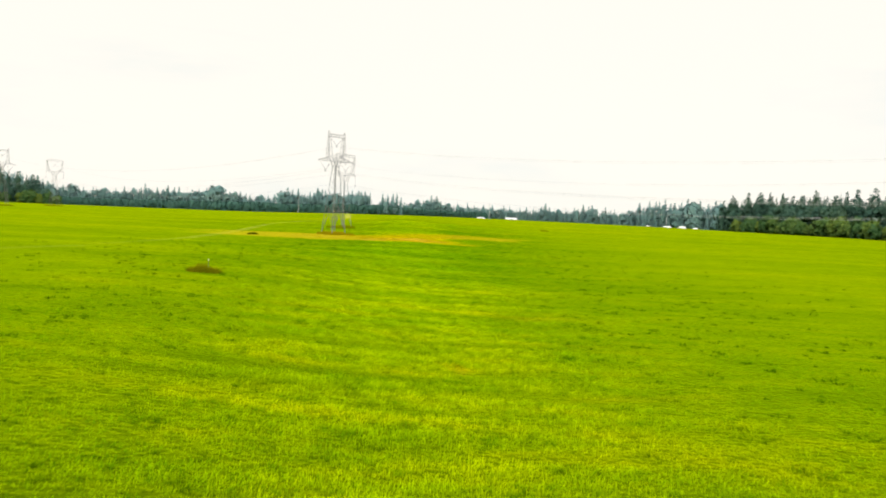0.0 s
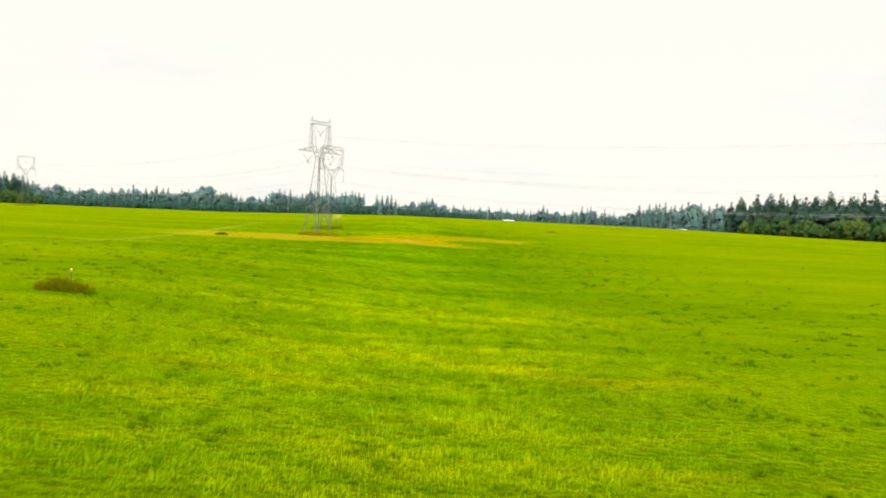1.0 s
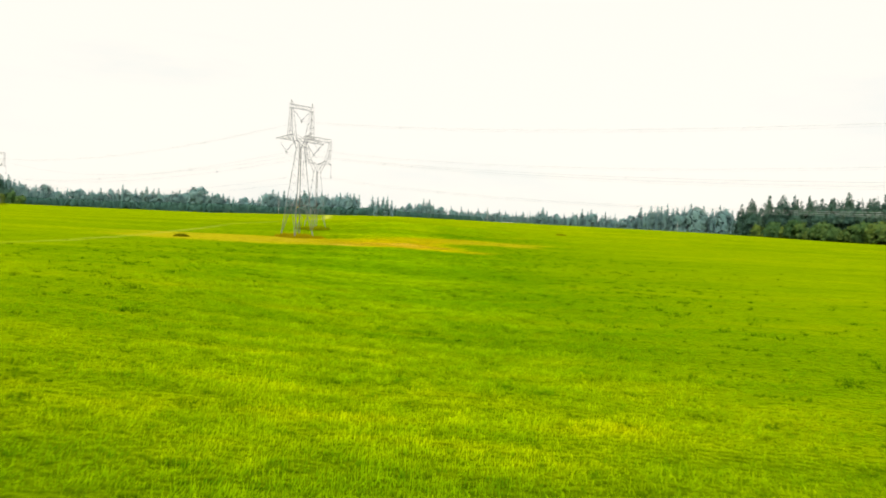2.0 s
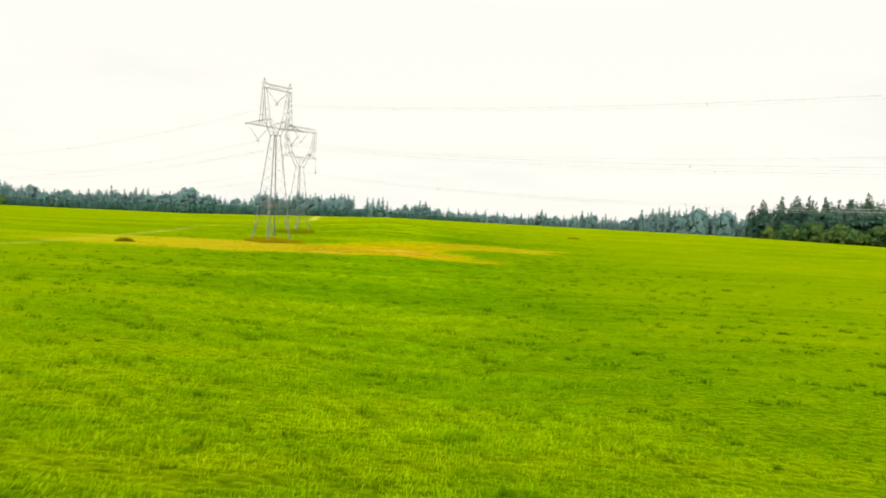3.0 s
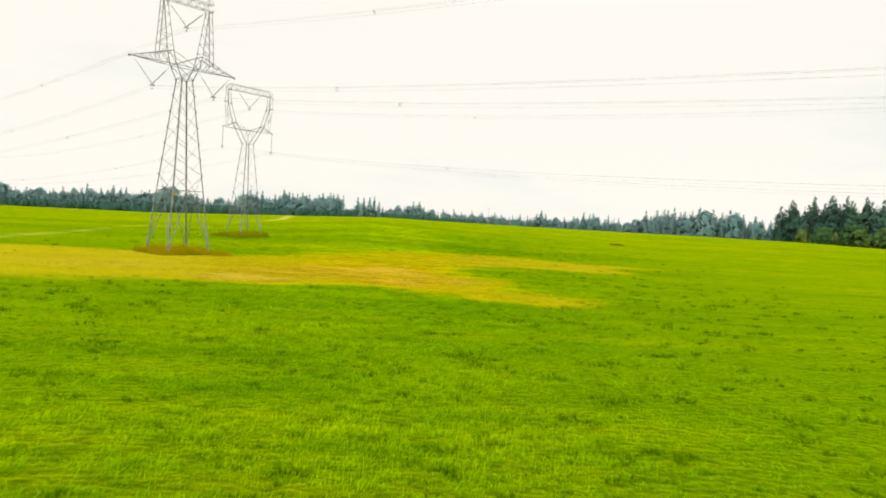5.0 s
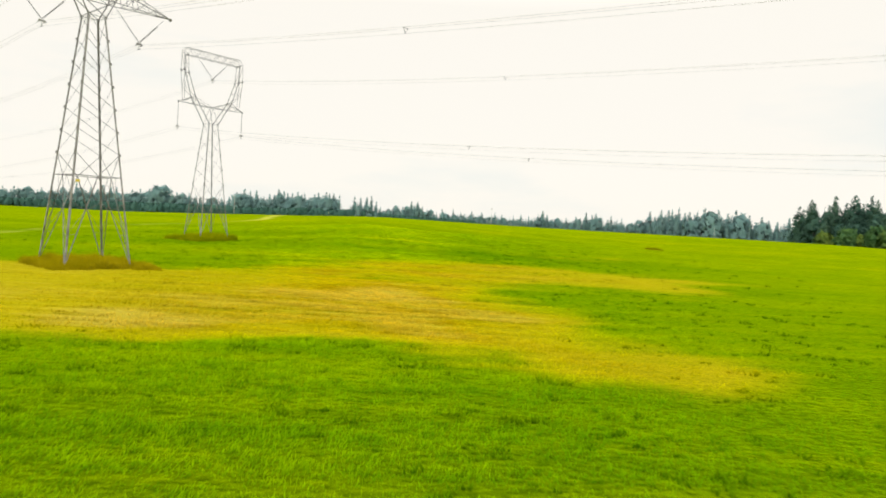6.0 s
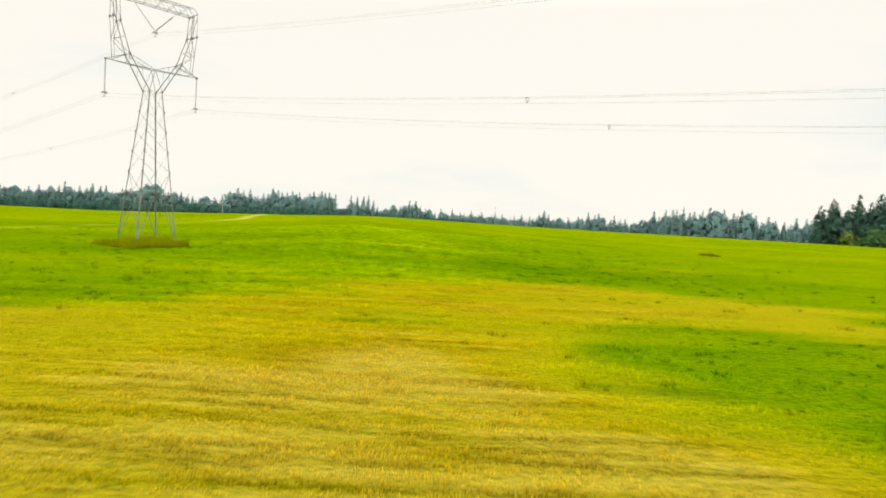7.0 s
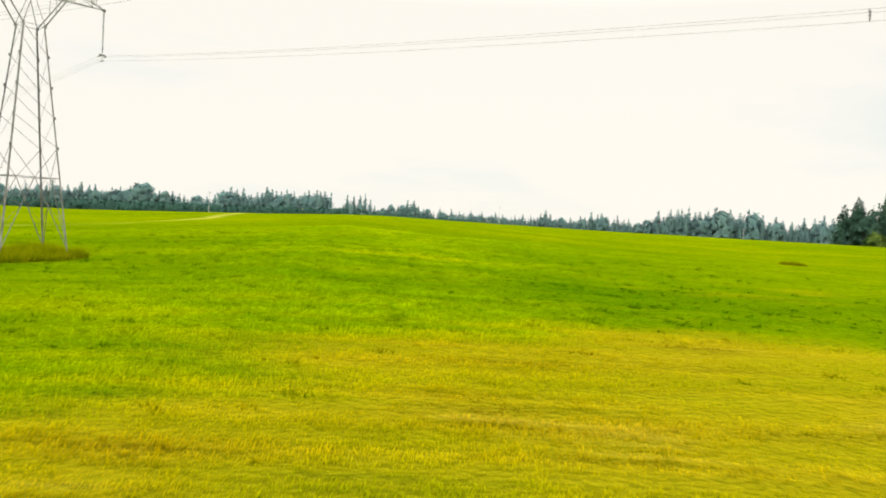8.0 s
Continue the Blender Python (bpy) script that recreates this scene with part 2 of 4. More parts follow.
SIGN = make_solid("yellow_enamel", (0.55, 0.45, 0.02), (0.65, 0.52, 0.03), 2.0, 0.5)
CAP = make_solid("pale_yellow_paint", (0.62, 0.58, 0.20), (0.75, 0.70, 0.32), 2.0, 0.5)
DARK = make_solid("dark_opening", (0.03, 0.03, 0.03), (0.06, 0.06, 0.06), 1.0, 0.6)
CONCRETE = make_solid("footing_concrete", (0.16, 0.155, 0.14), (0.26, 0.25, 0.23), 2.0, 0.9, relief=0.01)


# ------------------------------------------------------------------ mesh helpers
def thing(name, x, y, z, turn=0.0, label="", category="", group="", kind=""):
    e = new(name)
    e.empty_display_size = 0.5
    e.matrix_world = pose(x, y, z, 0, 0, turn)
    return tagged(e, label, category, group, kind)


def part(name, bm, mat, parent, label="", kind=""):
    me = bpy.data.meshes.new(name)
    bm.to_mesh(me)
    bm.free()
    me.materials.append(mat)
    ob = new(name, me)
    ob.parent = parent
    return tagged(ob, label, kind=kind)


def triangles(name, co, mat):
    """A mesh of loose triangles from an array of n x 3 x 3 corners."""
    n = len(co)
    me = bpy.data.meshes.new(name)
    me.vertices.add(3 * n)
    me.vertices.foreach_set("co", co.reshape(-1).astype(np.float32))
    me.loops.add(3 * n)
    me.loops.foreach_set("vertex_index", np.arange(3 * n, dtype=np.int32))
    me.polygons.add(n)
    me.polygons.foreach_set("loop_start", np.arange(0, 3 * n, 3, dtype=np.int32))
    me.update(calc_edges=True)
    me.materials.append(mat)
    return me


def bar(bm, a, b, w):
    """A straight angle-steel member from a to b: two thin flanges at a right angle."""
    a, b, w = Vector(a), Vector(b), 0.74 * w
    ax = (b - a)
    if ax.length < 1e-4:
        return
    ax.normalize()
    side = ax.cross(Vector((0, 0, 1)))
    if side.length < 0.05:
        side = ax.cross(Vector((1, 0, 0)))
    side.normalize()
    up = side.cross(ax)
    t = w * 0.18
    prof = [(0, 0), (w, 0), (w, t), (t, t), (t, w), (0, w)]
    rings = []
    for p in (a, b):
        rings.append([bm.verts.new(p + side * (x - w * 0.3) + up * (y - w * 0.3)) for x, y in prof])
    for i in range(6):
        bm.faces.new((rings[0][i], rings[0][(i + 1) % 6], rings[1][(i + 1) % 6], rings[1][i]))
    bm.faces.new(rings[0][::-1])
    bm.faces.new(rings[1])


def rod(bm, pts, radii, seg=6):
    """A round bar through points with a radius at each."""
    rings = []
    pts = [Vector(p) for p in pts]
    for i, p in enumerate(pts):
        ax = (pts[min(i + 1, len(pts) - 1)] - pts[max(i - 1, 0)]).normalized()
        s = ax.cross(Vector((0.0, 0.0, 1.0)))
        if s.length < 0.05:
            s = ax.cross(Vector((1.0, 0, 0)))
        s.normalize()
        u = s.cross(ax)
        rings.append([bm.verts.new(p + (s * math.cos(k * 2 * math.pi / seg) + u * math.sin(k * 2 * math.pi / seg)) * radii[i]) for k in range(seg)])
    for r0, r1 in zip(rings, rings[1:]):
        for k in range(seg):
            bm.faces.new((r0[k], r0[(k + 1) % seg], r1[(k + 1) % seg], r1[k]))
    bm.faces.new(rings[0][::-1])
    bm.faces.new(rings[-1])


def block(bm, x0, x1, y0, y1, z0, z1):
    v = [bm.verts.new(c) for c in ((x0, y0, z0), (x1, y0, z0), (x1, y1, z0), (x0, y1, z0), (x0, y0, z1), (x1, y0, z1), (x1, y1, z1), (x0, y1, z1))]
    for f in ((3, 2, 1, 0), (4, 5, 6, 7), (0, 1, 5, 4), (1, 2, 6, 5), (2, 3, 7, 6), (3, 0, 4, 7)):
        bm.faces.new([v[i] for i in f])


# ------------------------------------------------------------------ ground
def smooth(a, b, x):
    t = np.clip((x - a) / (b - a), 0, 1)
    return t * t * (3 - 2 * t)


def waves(x, y, size, seed):
    """Cheap smooth noise about -1..1: a sum of turned sine waves."""
    r = np.random.RandomState(seed)
    s = 0
    for k in range(9):
        a, ph, f = r.uniform(0, math.pi), r.uniform(0, 6.28), r.uniform(0.6, 1.6) / size
        s = s + np.sin((x * math.cos(a) + y * math.sin(a)) * f * 6.28 + ph)
    return s / 4.0


GX = (-400, -200, -90, -20, 60, 160, 300)
CREST_Z = (1.4, 2.4, 5.6, 7.4, 7.2, 6.9, 4.8)
CREST_Y = (610, 634, 520, 410, 515, 465, 540)
DROP = (8.1, 3.5, 3.2, 4.3, 6.5, 4.5, 6.3)


def height(x, y):
    x, y = np.asarray(x, float), np.asarray(y, float)
    a, c, d = np.interp(x, GX, CREST_Z), np.interp(x, GX, CREST_Y), np.interp(x, GX, DROP)
    y0 = np.interp(x, (-75, -20), (268, 240))
    z = a * smooth(y0, c, y) - d * smooth(c, c + 500, y)
    z = z + 1.9 * smooth(3, -32, x) * (1 - smooth(95, 190, y))
    z = z + 0.10 * waves(x, y, 55, 1) + 0.05 * waves(x, y, 17, 2)
    return z


# dry ground, as swells and hollows of dryness: centre, half widths, strength
DRY = (
    (4.2, 216.1, 5.8, 5.0, 1.00), (-8.0, 245.8, 5.5, 6.3, 1.00), (1.1, 232.6, 5.5, 3.7, 1.00), (-21.7, 220.8, 5.5, 3.0, 1.00),
    (-12.9, 231.8, 8.6, 6.8, 1.00), (-5.4, 223.1, 5.5, 4.8, 1.00), (-39.1, 231.0, 26.0, 10.7, 1.00), (5.6, 278.8, 6.3, 3.0, 0.89),
    (-7.5, 264.8, 5.5, 3.0, 0.83), (-17.2, 259.0, 5.5, 4.7, 0.78), (7.9, 266.8, 5.5, 3.2, 0.74), (-6.5, 273.1, 10.2, 3.0, 0.72),
    (0.1, 259.0, 5.5, 4.9, 0.70), (21.2, 268.2, 6.5, 8.1, 0.69), (-41.4, 249.6, 32.5, 4.6, 0.67), (-7.7, 240.7, 13.8, 3.0, 0.51),
    (-6.3, 231.9, 13.6, 17.2, -0.81),
)
# faint stressed patches in the green
FAINT = ((29, 310, 5, 2, 0.33), (20, 303, 10, 2, 0.25), (10, 52, 5, 1.2, 0.24), (12, 38, 4, 1.1, 0.26), (-6, 40, 4, 1.0, 0.24), (9, 66, 5, 1.5, 0.30), (0, 43, 1.2, 0.6, 0.35), (35, 275, 8, 2.2, 0.3))
TRACK = ((-62, 450), (-57, 410), (-54, 392), (-56, 381), (-64, 370), (-76, 359), (-83, 338), (-82, 305), (-78, 272), (-74, 238), (-71, 205), (-69, 175), (-65, 148), (-61, 112), (-66, 96), (-80, 84), (-110, 70))


def dryness(x, y):
    s = np.zeros_like(x)
    wx, wy = x + 1.6 * waves(x, y, 11, 5), y + 0.9 * waves(x, y, 9, 6) + 0.5 * waves(x * 0.2, y, 2.4, 7)
    for cx, cy, rx, ry, k in DRY + FAINT:
        s = s + k * np.exp(-0.5 * (((wx - cx) / rx) ** 2 + ((wy - cy) / ry) ** 2))
    return s.clip(0, 1.3)


def lush_dimming(x, y):
    """Deeper green grass, with lens fall-off towards both sides put into the colour."""
    side = x + 0.042 * y + 3 * waves(x, y, 40, 31)
    east = (0.30 + 0.55 * smooth(150, 205, y)) * smooth(2, 22, side) * (1 - 0.7 * smooth(30, 110, side)) * (1 - smooth(290, 380, y))
    near = (0.58 + 0.30 * np.maximum(smooth(165, 195, y), smooth(2, 14, side))) * smooth(82, 120, y + 5 * waves(x, y, 20, 33)) * (1 - smooth(200, 228, y)) * (1 - 0.6 * smooth(25, 80, abs(side)))
    far_band = (0.14 + 0.5 * smooth(8, 35, abs(side))) * smooth(240, 262, y) * (1 - smooth(290, 350, y)) * (1 - smooth(70, 140, abs(side)))
    flank = (0.45 + 0.25 * smooth(0, 40, side)) * smooth(3, 26, abs(side)) * (1 - smooth(35, 90, abs(side))) * (1 - smooth(240, 300, y))
    return np.maximum.reduce([east, near, far_band, flank])


def line_distance(x, y, pts):
    d = np.full(x.shape, 1e9)
    for (ax, ay), (bx, by) in zip(pts, pts[1:]):
        dx, dy = bx - ax, by - ay
        t = np.clip(((x - ax) * dx + (y - ay) * dy) / (dx * dx + dy * dy), 0, 1)
        d = np.minimum(d, np.hypot(x - ax - t * dx, y - ay - t * dy))
    return d


def grid_lines(lo, hi, fine_lo, fine_hi, step, grow=1.09):
    a = list(np.arange(fine_lo, fine_hi + 0.01, step))
    s, v = step, fine_hi
    while v < hi:
        s *= grow
        v += s
        a.append(v)
    s, v = step, fine_lo
    while v > lo:
        s *= grow
        v -= s
        a.insert(0, v)
    return np.array(a)


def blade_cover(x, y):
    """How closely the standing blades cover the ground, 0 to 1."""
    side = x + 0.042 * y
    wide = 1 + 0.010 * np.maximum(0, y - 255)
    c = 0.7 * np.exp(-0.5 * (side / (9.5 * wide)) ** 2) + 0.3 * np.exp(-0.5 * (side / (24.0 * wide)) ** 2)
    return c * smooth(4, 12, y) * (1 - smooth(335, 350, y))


def build_ground():
    xs, ys = grid_lines(-4200, 4200, -100, 60, 0.9), grid_lines(-2600, 4800, 0, 400, 1.1)
    X, Y = np.meshgrid(xs, ys)
    x, y = X.ravel(), Y.ravel()
    z = height(x, y)
    nx, ny = len(xs), len(ys)
    idx = np.arange(nx * ny).reshape(ny, nx)
    quads = np.stack([idx[:-1, :-1], idx[:-1, 1:], idx[1:, 1:], idx[1:, :-1]], -1).reshape(-1, 4)
    me = bpy.data.meshes.new("ground")
    me.vertices.add(len(x))
    me.vertices.foreach_set("co", np.stack([x, y, z], 1).astype(np.float32).ravel())
    me.loops.add(quads.size)
    me.loops.foreach_set("vertex_index", quads.ravel().astype(np.int32))
    me.polygons.add(len(quads))
    me.polygons.foreach_set("loop_start", np.arange(0, quads.size, 4, dtype=np.int32))
    me.update(calc_edges=True)
    me.polygons.foreach_set("use_smooth", np.ones(len(quads), bool))
    me.attributes.new("dry", "FLOAT", "POINT").data.foreach_set("value", dryness(x, y).astype(np.float32))
    me.attributes.new("lush_dim", "FLOAT", "POINT").data.foreach_set("value", lush_dimming(x, y).astype(np.float32))
    d = line_distance(x, y, TRACK)
    rut = np.exp(-((d - 1.0) / 0.55) ** 2) * (0.55 + 0.45 * waves(x, y, 14, 8)).clip(0, 1)
    rut = rut * (0.20 + 0.45 * smooth(165, 215, y))
    rut = np.maximum(rut, 0.85 * smooth(372, 392, y) * np.exp(-(d / 1.7) ** 2))
    me.attributes.new("track", "FLOAT", "POINT").data.foreach_set("value", rut.clip(0, 1).astype(np.float32))
    me.attributes.new("blade_shade", "FLOAT", "POINT").data.foreach_set("value", blade_cover(x, y).astype(np.float32))
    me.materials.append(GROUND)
    return tagged(new("ground", me), "rolling green hay meadow with straw-dry patches and a faint track", "meadow", kind="structure")


build_ground()


def build_grass():
    """Mown grass along the flown strip: loose blades in uneven rows, thinner to the sides."""
    r = np.random.RandomState(3)
    n = 1560000
    y = r.uniform(8, 350, n)
    wide = np.where(r.rand(n) < 0.6, 9.0, 22.0) * (1 + 0.010 * np.maximum(0, y - 255))
    x = -0.042 * y + r.normal(0, 1, n) * wide
    row = waves(x * 0.10 + y * 0.02, y, 2.9, 22)
    clump = 0.6 * waves(x * 0.7, y, 2.1, 21) + 0.6 * waves(x, y, 0.9, 25)
    keep = 0.72 + 0.34 * clump + 0.26 * row > r.uniform(0, 1, n)
    x, y, row, clump = x[keep], y[keep], row[keep], clump[keep]
    n = len(x)
    dry = dryness(x, y)
    tall = (0.145 + 0.055 * row + 0.075 * clump + 0.03 * waves(x * 0.3, y, 6.5, 24)).clip(0.03, 0.36)
    h = tall * r.uniform(0.45, 1.35, n)
    z = height(x, y) - 0.02
    a, la = r.uniform(0, 2 * math.pi, n), r.normal(0.5, 1.3, n)
    w, lean = r.uniform(0.012, 0.030, n), h * r.uniform(0.4, 1.5, n) * (1 - 0.7 * dry.clip(0, 1))
    # thin pale seed stems over the blades, added to brighten the low-angle view
    seed = (r.rand(n) < 0.32 * (1 - 0.7 * lush_dimming(x, y))) & (dry < 0.5)
    h, lean, w = np.where(seed, 0.16 + 0.9 * h, h), np.where(seed, 0.25 * lean, lean), np.where(seed, 0.55 * w, w)
    co = np.empty((n, 3, 3))
    co[:, 0] = np.stack([x - w * np.cos(a), y - w * np.sin(a), z], 1)
    co[:, 1] = np.stack([x + w * np.cos(a), y + w * np.sin(a), z], 1)
    co[:, 2] = np.stack([x + lean * np.cos(la), y + lean * np.sin(la), z + h], 1)
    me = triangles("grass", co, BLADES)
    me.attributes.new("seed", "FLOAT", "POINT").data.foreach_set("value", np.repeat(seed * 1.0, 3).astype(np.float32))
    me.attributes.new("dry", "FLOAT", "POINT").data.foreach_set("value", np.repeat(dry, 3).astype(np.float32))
    me.attributes.new("lush_dim", "FLOAT", "POINT").data.foreach_set("value", np.repeat(lush_dimming(x, y), 3).astype(np.float32))
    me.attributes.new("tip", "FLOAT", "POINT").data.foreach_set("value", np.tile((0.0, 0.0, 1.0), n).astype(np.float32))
    tagged(new("grass", me), "short mown meadow grass, green and partly straw-dry", "grass", kind="stuff")


build_grass()


def build_tufts():
    """Coarse tufts left standing over the meadow, a foot or two across."""
    r = np.random.RandomState(13)
    n = 26000
    y = r.uniform(10, 345, n)
    x = -0.042 * y + r.normal(0, 1, n) * 24
    f = waves(x, y, 5.5, 41) + 0.8 * waves(x * 0.4, y, 2.3, 42) + r.normal(0, 0.5, n)
    keep = (f > 0.55) & (r.rand(n) < 1 - 1.3 * dryness(x, y))
    x, y = x[keep], y[keep]
    n, per = len(x), 14
    size = 0.08 + 0.34 * r.rand(n) ** 2.2
    x, y, size = np.repeat(x, per), np.repeat(y, per), np.repeat(size, per)
    n = len(x)
    x, y = x + r.normal(0, 1, n) * size * 0.8, y + r.normal(0, 1, n) * size * 0.6
    z, h = height(x, y) - 0.03, 0.09 + size * r.uniform(0.4, 0.9, n)
    a, la = r.uniform(0, 2 * math.pi, n), r.uniform(0, 2 * math.pi, n)
    w, lean = r.uniform(0.03, 0.07, n), h * r.uniform(0.2, 1.0, n)
    co = np.empty((n, 3, 3))
    co[:, 0] = np.stack([x - w * np.cos(a), y - w * np.sin(a), z], 1)
    co[:, 1] = np.stack([x + w * np.cos(a), y + w * np.sin(a), z], 1)
    co[:, 2] = np.stack([x + lean * np.cos(la), y + lean * np.sin(la), z + h], 1)
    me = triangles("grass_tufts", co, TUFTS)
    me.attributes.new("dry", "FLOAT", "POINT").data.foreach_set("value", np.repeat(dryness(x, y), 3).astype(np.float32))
    me.attributes.new("lush_dim", "FLOAT", "POINT").data.foreach_set("value", np.repeat(lush_dimming(x, y), 3).astype(np.float32))
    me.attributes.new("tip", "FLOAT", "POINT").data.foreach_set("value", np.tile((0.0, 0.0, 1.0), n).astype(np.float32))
    tagged(new("grass_tufts", me), "darker coarse tufts scattered over the mown meadow", "grass", kind="stuff")


build_tufts()


# ------------------------------------------------------------------ transmission towers
def mid(a, b, f=0.5):
    return Vector(a).lerp(Vector(b), f)


def string(bm, a, b, link=0.0, cap=0.10):
    """A string of insulator discs on a thin core from a to b; link: the share of bare rod at its upper end."""
    a, b = Vector(a), Vector(b)
    rod(bm, [a, b], [0.02, 0.02], 5)
    a = a.lerp(b, link)
    n = max(6, int((b - a).length / 0.17))
    ax = (b - a).normalized()
    for i in range(1, n):
        c = a.lerp(b, i / n)
        rod(bm, [c - ax * 0.045, c, c + ax * 0.03], [0.05, cap, 0.05], 8)


def shoe(bm, p):
    """Yoke plate, arcing ring and clamps under a string."""
    x, y, z = p
    block(bm, x - 0.30, x + 0.30, -0.03 + y, 0.03 + y, z - 0.16, z + 0.02)
    for dx, dz in ((-0.26, -0.22), (0.26, -0.22), (0, -0.62)):
        rod(bm, [(x + dx, y - 0.32, z + dz), (x + dx, y + 0.32, z + dz)], [0.045, 0.045], 6)
        bar(bm, (x + dx, y, z + dz), (x + dx * 0.5, y, z - 0.08), 0.05)


def angle_leg(bm, a, b, su, sv, w):
    """A tower leg of angle steel: its corner outside, a flange along each face."""
    t = w * 0.14
    prof = [(0, 0), (w, 0), (w, t), (t, t), (t, w), (0, w)]
    rings = [[bm.verts.new((p.x - su * x, p.y - sv * y, p.z)) for x, y in prof] for p in (a, b)]
    for i in range(6):
        bm.faces.new((rings[0][i], rings[0][(i + 1) % 6], rings[1][(i + 1) % 6], rings[1][i]))
    bm.faces.new(rings[0][::-1])
    bm.faces.new(rings[1])
    bmesh.ops.recalc_face_normals(bm, faces=bm.faces[:])


def lattice_body(t, w0, w1, zw, z_belt, panel, leg_w=0.16, br_w=0.07):
    """The four-legged tapering body, from the footings to the waist; z_belt: the level of the horizontal belt."""
    def half(z):
        return (w0 + (w1 - w0) * z / zw) / 2

    def corner(su, sv, z):
        return Vector((su * half(z), sv * half(z), z))

    corners = [(-1, -1), (1, -1), (1, 1), (-1, 1)]
    for su, sv in corners:
        bm = bmesh.new()
        angle_leg(bm, corner(su, sv, -0.5), corner(su, sv, zw), su, sv, leg_w)
        leg = part("leg", bm, STEEL, t)
        bm = bmesh.new()
        c = corner(su, sv, 0)
        rod(bm, [(c.x, c.y, -1.0), (c.x, c.y, -0.35), (c.x, c.y, -0.25)], [0.30, 0.27, 0.22], 10)
        part("footing", bm, CONCRETE, leg)
    def brace(p, q, w):
        bm = bmesh.new()
        bar(bm, p, q, w)
        part("brace", bm, STEEL, t)

    for i in range(4):
        a, b = corners[i], corners[(i + 1) % 4]
        A = lambda z: corner(*a, z)
        B = lambda z: corner(*b, z)
        m = mid(A(z_belt), B(z_belt))
        # feet: an inverted V up to the middle of the belt, with small ties
        for P in (A, B):
            foot = P(0.15)
            brace(foot, m, br_w * 1.35)
            for f, zl in ((0.36, 0.36), (0.62, 0.72)):
                brace(mid(foot, m, f), P(z_belt * zl), br_w * 0.6)
            brace(mid(foot, m, 0.62), P(z_belt * 0.36), br_w * 0.6)
            brace(mid(foot, m, 0.84), P(z_belt * 0.72), br_w * 0.6)
            brace(mid(foot, m, 0.84), mid(m, P(z_belt), 0.45), br_w * 0.55)
        brace(A(z_belt), B(z_belt), br_w * 1.1)
        # first panel over the belt: a V; then falling diagonals
        n = max(3, round((zw - z_belt) / panel))
        lv = [z_belt + (zw - z_belt) * k / n for k in range(n + 1)]
        for P in (A, B):
            brace(m, P(lv[1]), br_w)
        hi, lo = (A, B) if (a[0] < b[0] or a[1] < b[1]) else (B, A)
        for k in range(1, n):
            brace(hi(lv[k + 1]), lo(lv[k]), br_w if a[1] == b[1] else br_w * 0.45)
        brace(A(zw), B(zw), br_w)
    # belt plan bracing
    bm = bmesh.new()
    mids = [mid(corner(*corners[i], z_belt), corner(*corners[(i + 1) % 4], z_belt)) for i in range(4)]
    for i in range(4):
        bar(bm, mids[i], mids[(i + 1) % 4], br_w * 0.8)
    part("belt_bracing", bm, STEEL, t)
    # gusset plates on the leg joints
    bm = bmesh.new()
    for su, sv in corners:
        for k in range(1, n + 1):
            c = corner(su, sv, lv[k])
            block(bm, c.x - 0.09, c.x + 0.09, c.y - 0.09, c.y + 0.09, c.z - 0.13, c.z + 0.13)
    part("gusset_plates", bm, STEEL, t, kind="stuff")


def truss(bm, p0, p1, q0, q1, n, w):
    """Two chords p0-p1 and q0-q1 with zigzag lacing between them."""
    bar(bm, p0, p1, w)
    bar(bm, q0, q1, w)
    for k in range(n):
        a, b = mid(p0, p1, k / n), mid(q0, q1, (k + 0.5) / n)
        bar(bm, a, b, w * 0.65)
        bar(bm, b, mid(p0, p1, (k + 1) / n), w * 0.65)


def box_truss(bm, x0, x1, hv, z0, z1, n, w=0.09):
    for sv in (-1, 1):
        truss(bm, (x0, sv * hv, z0), (x1, sv * hv, z0), (x0, sv * hv, z1), (x1, sv * hv, z1), n, w)
    for z in (z0, z1):
        for k in range(n + 1):
            x = x0 + (x1 - x0) * k / n
            bar(bm, (x, -hv, z), (x, hv, z), w * 0.6)
            if k < n:
                bar(bm, (x, -hv, z), (x0 + (x1 - x0) * (k + 1) / n, hv, z), w * 0.6)


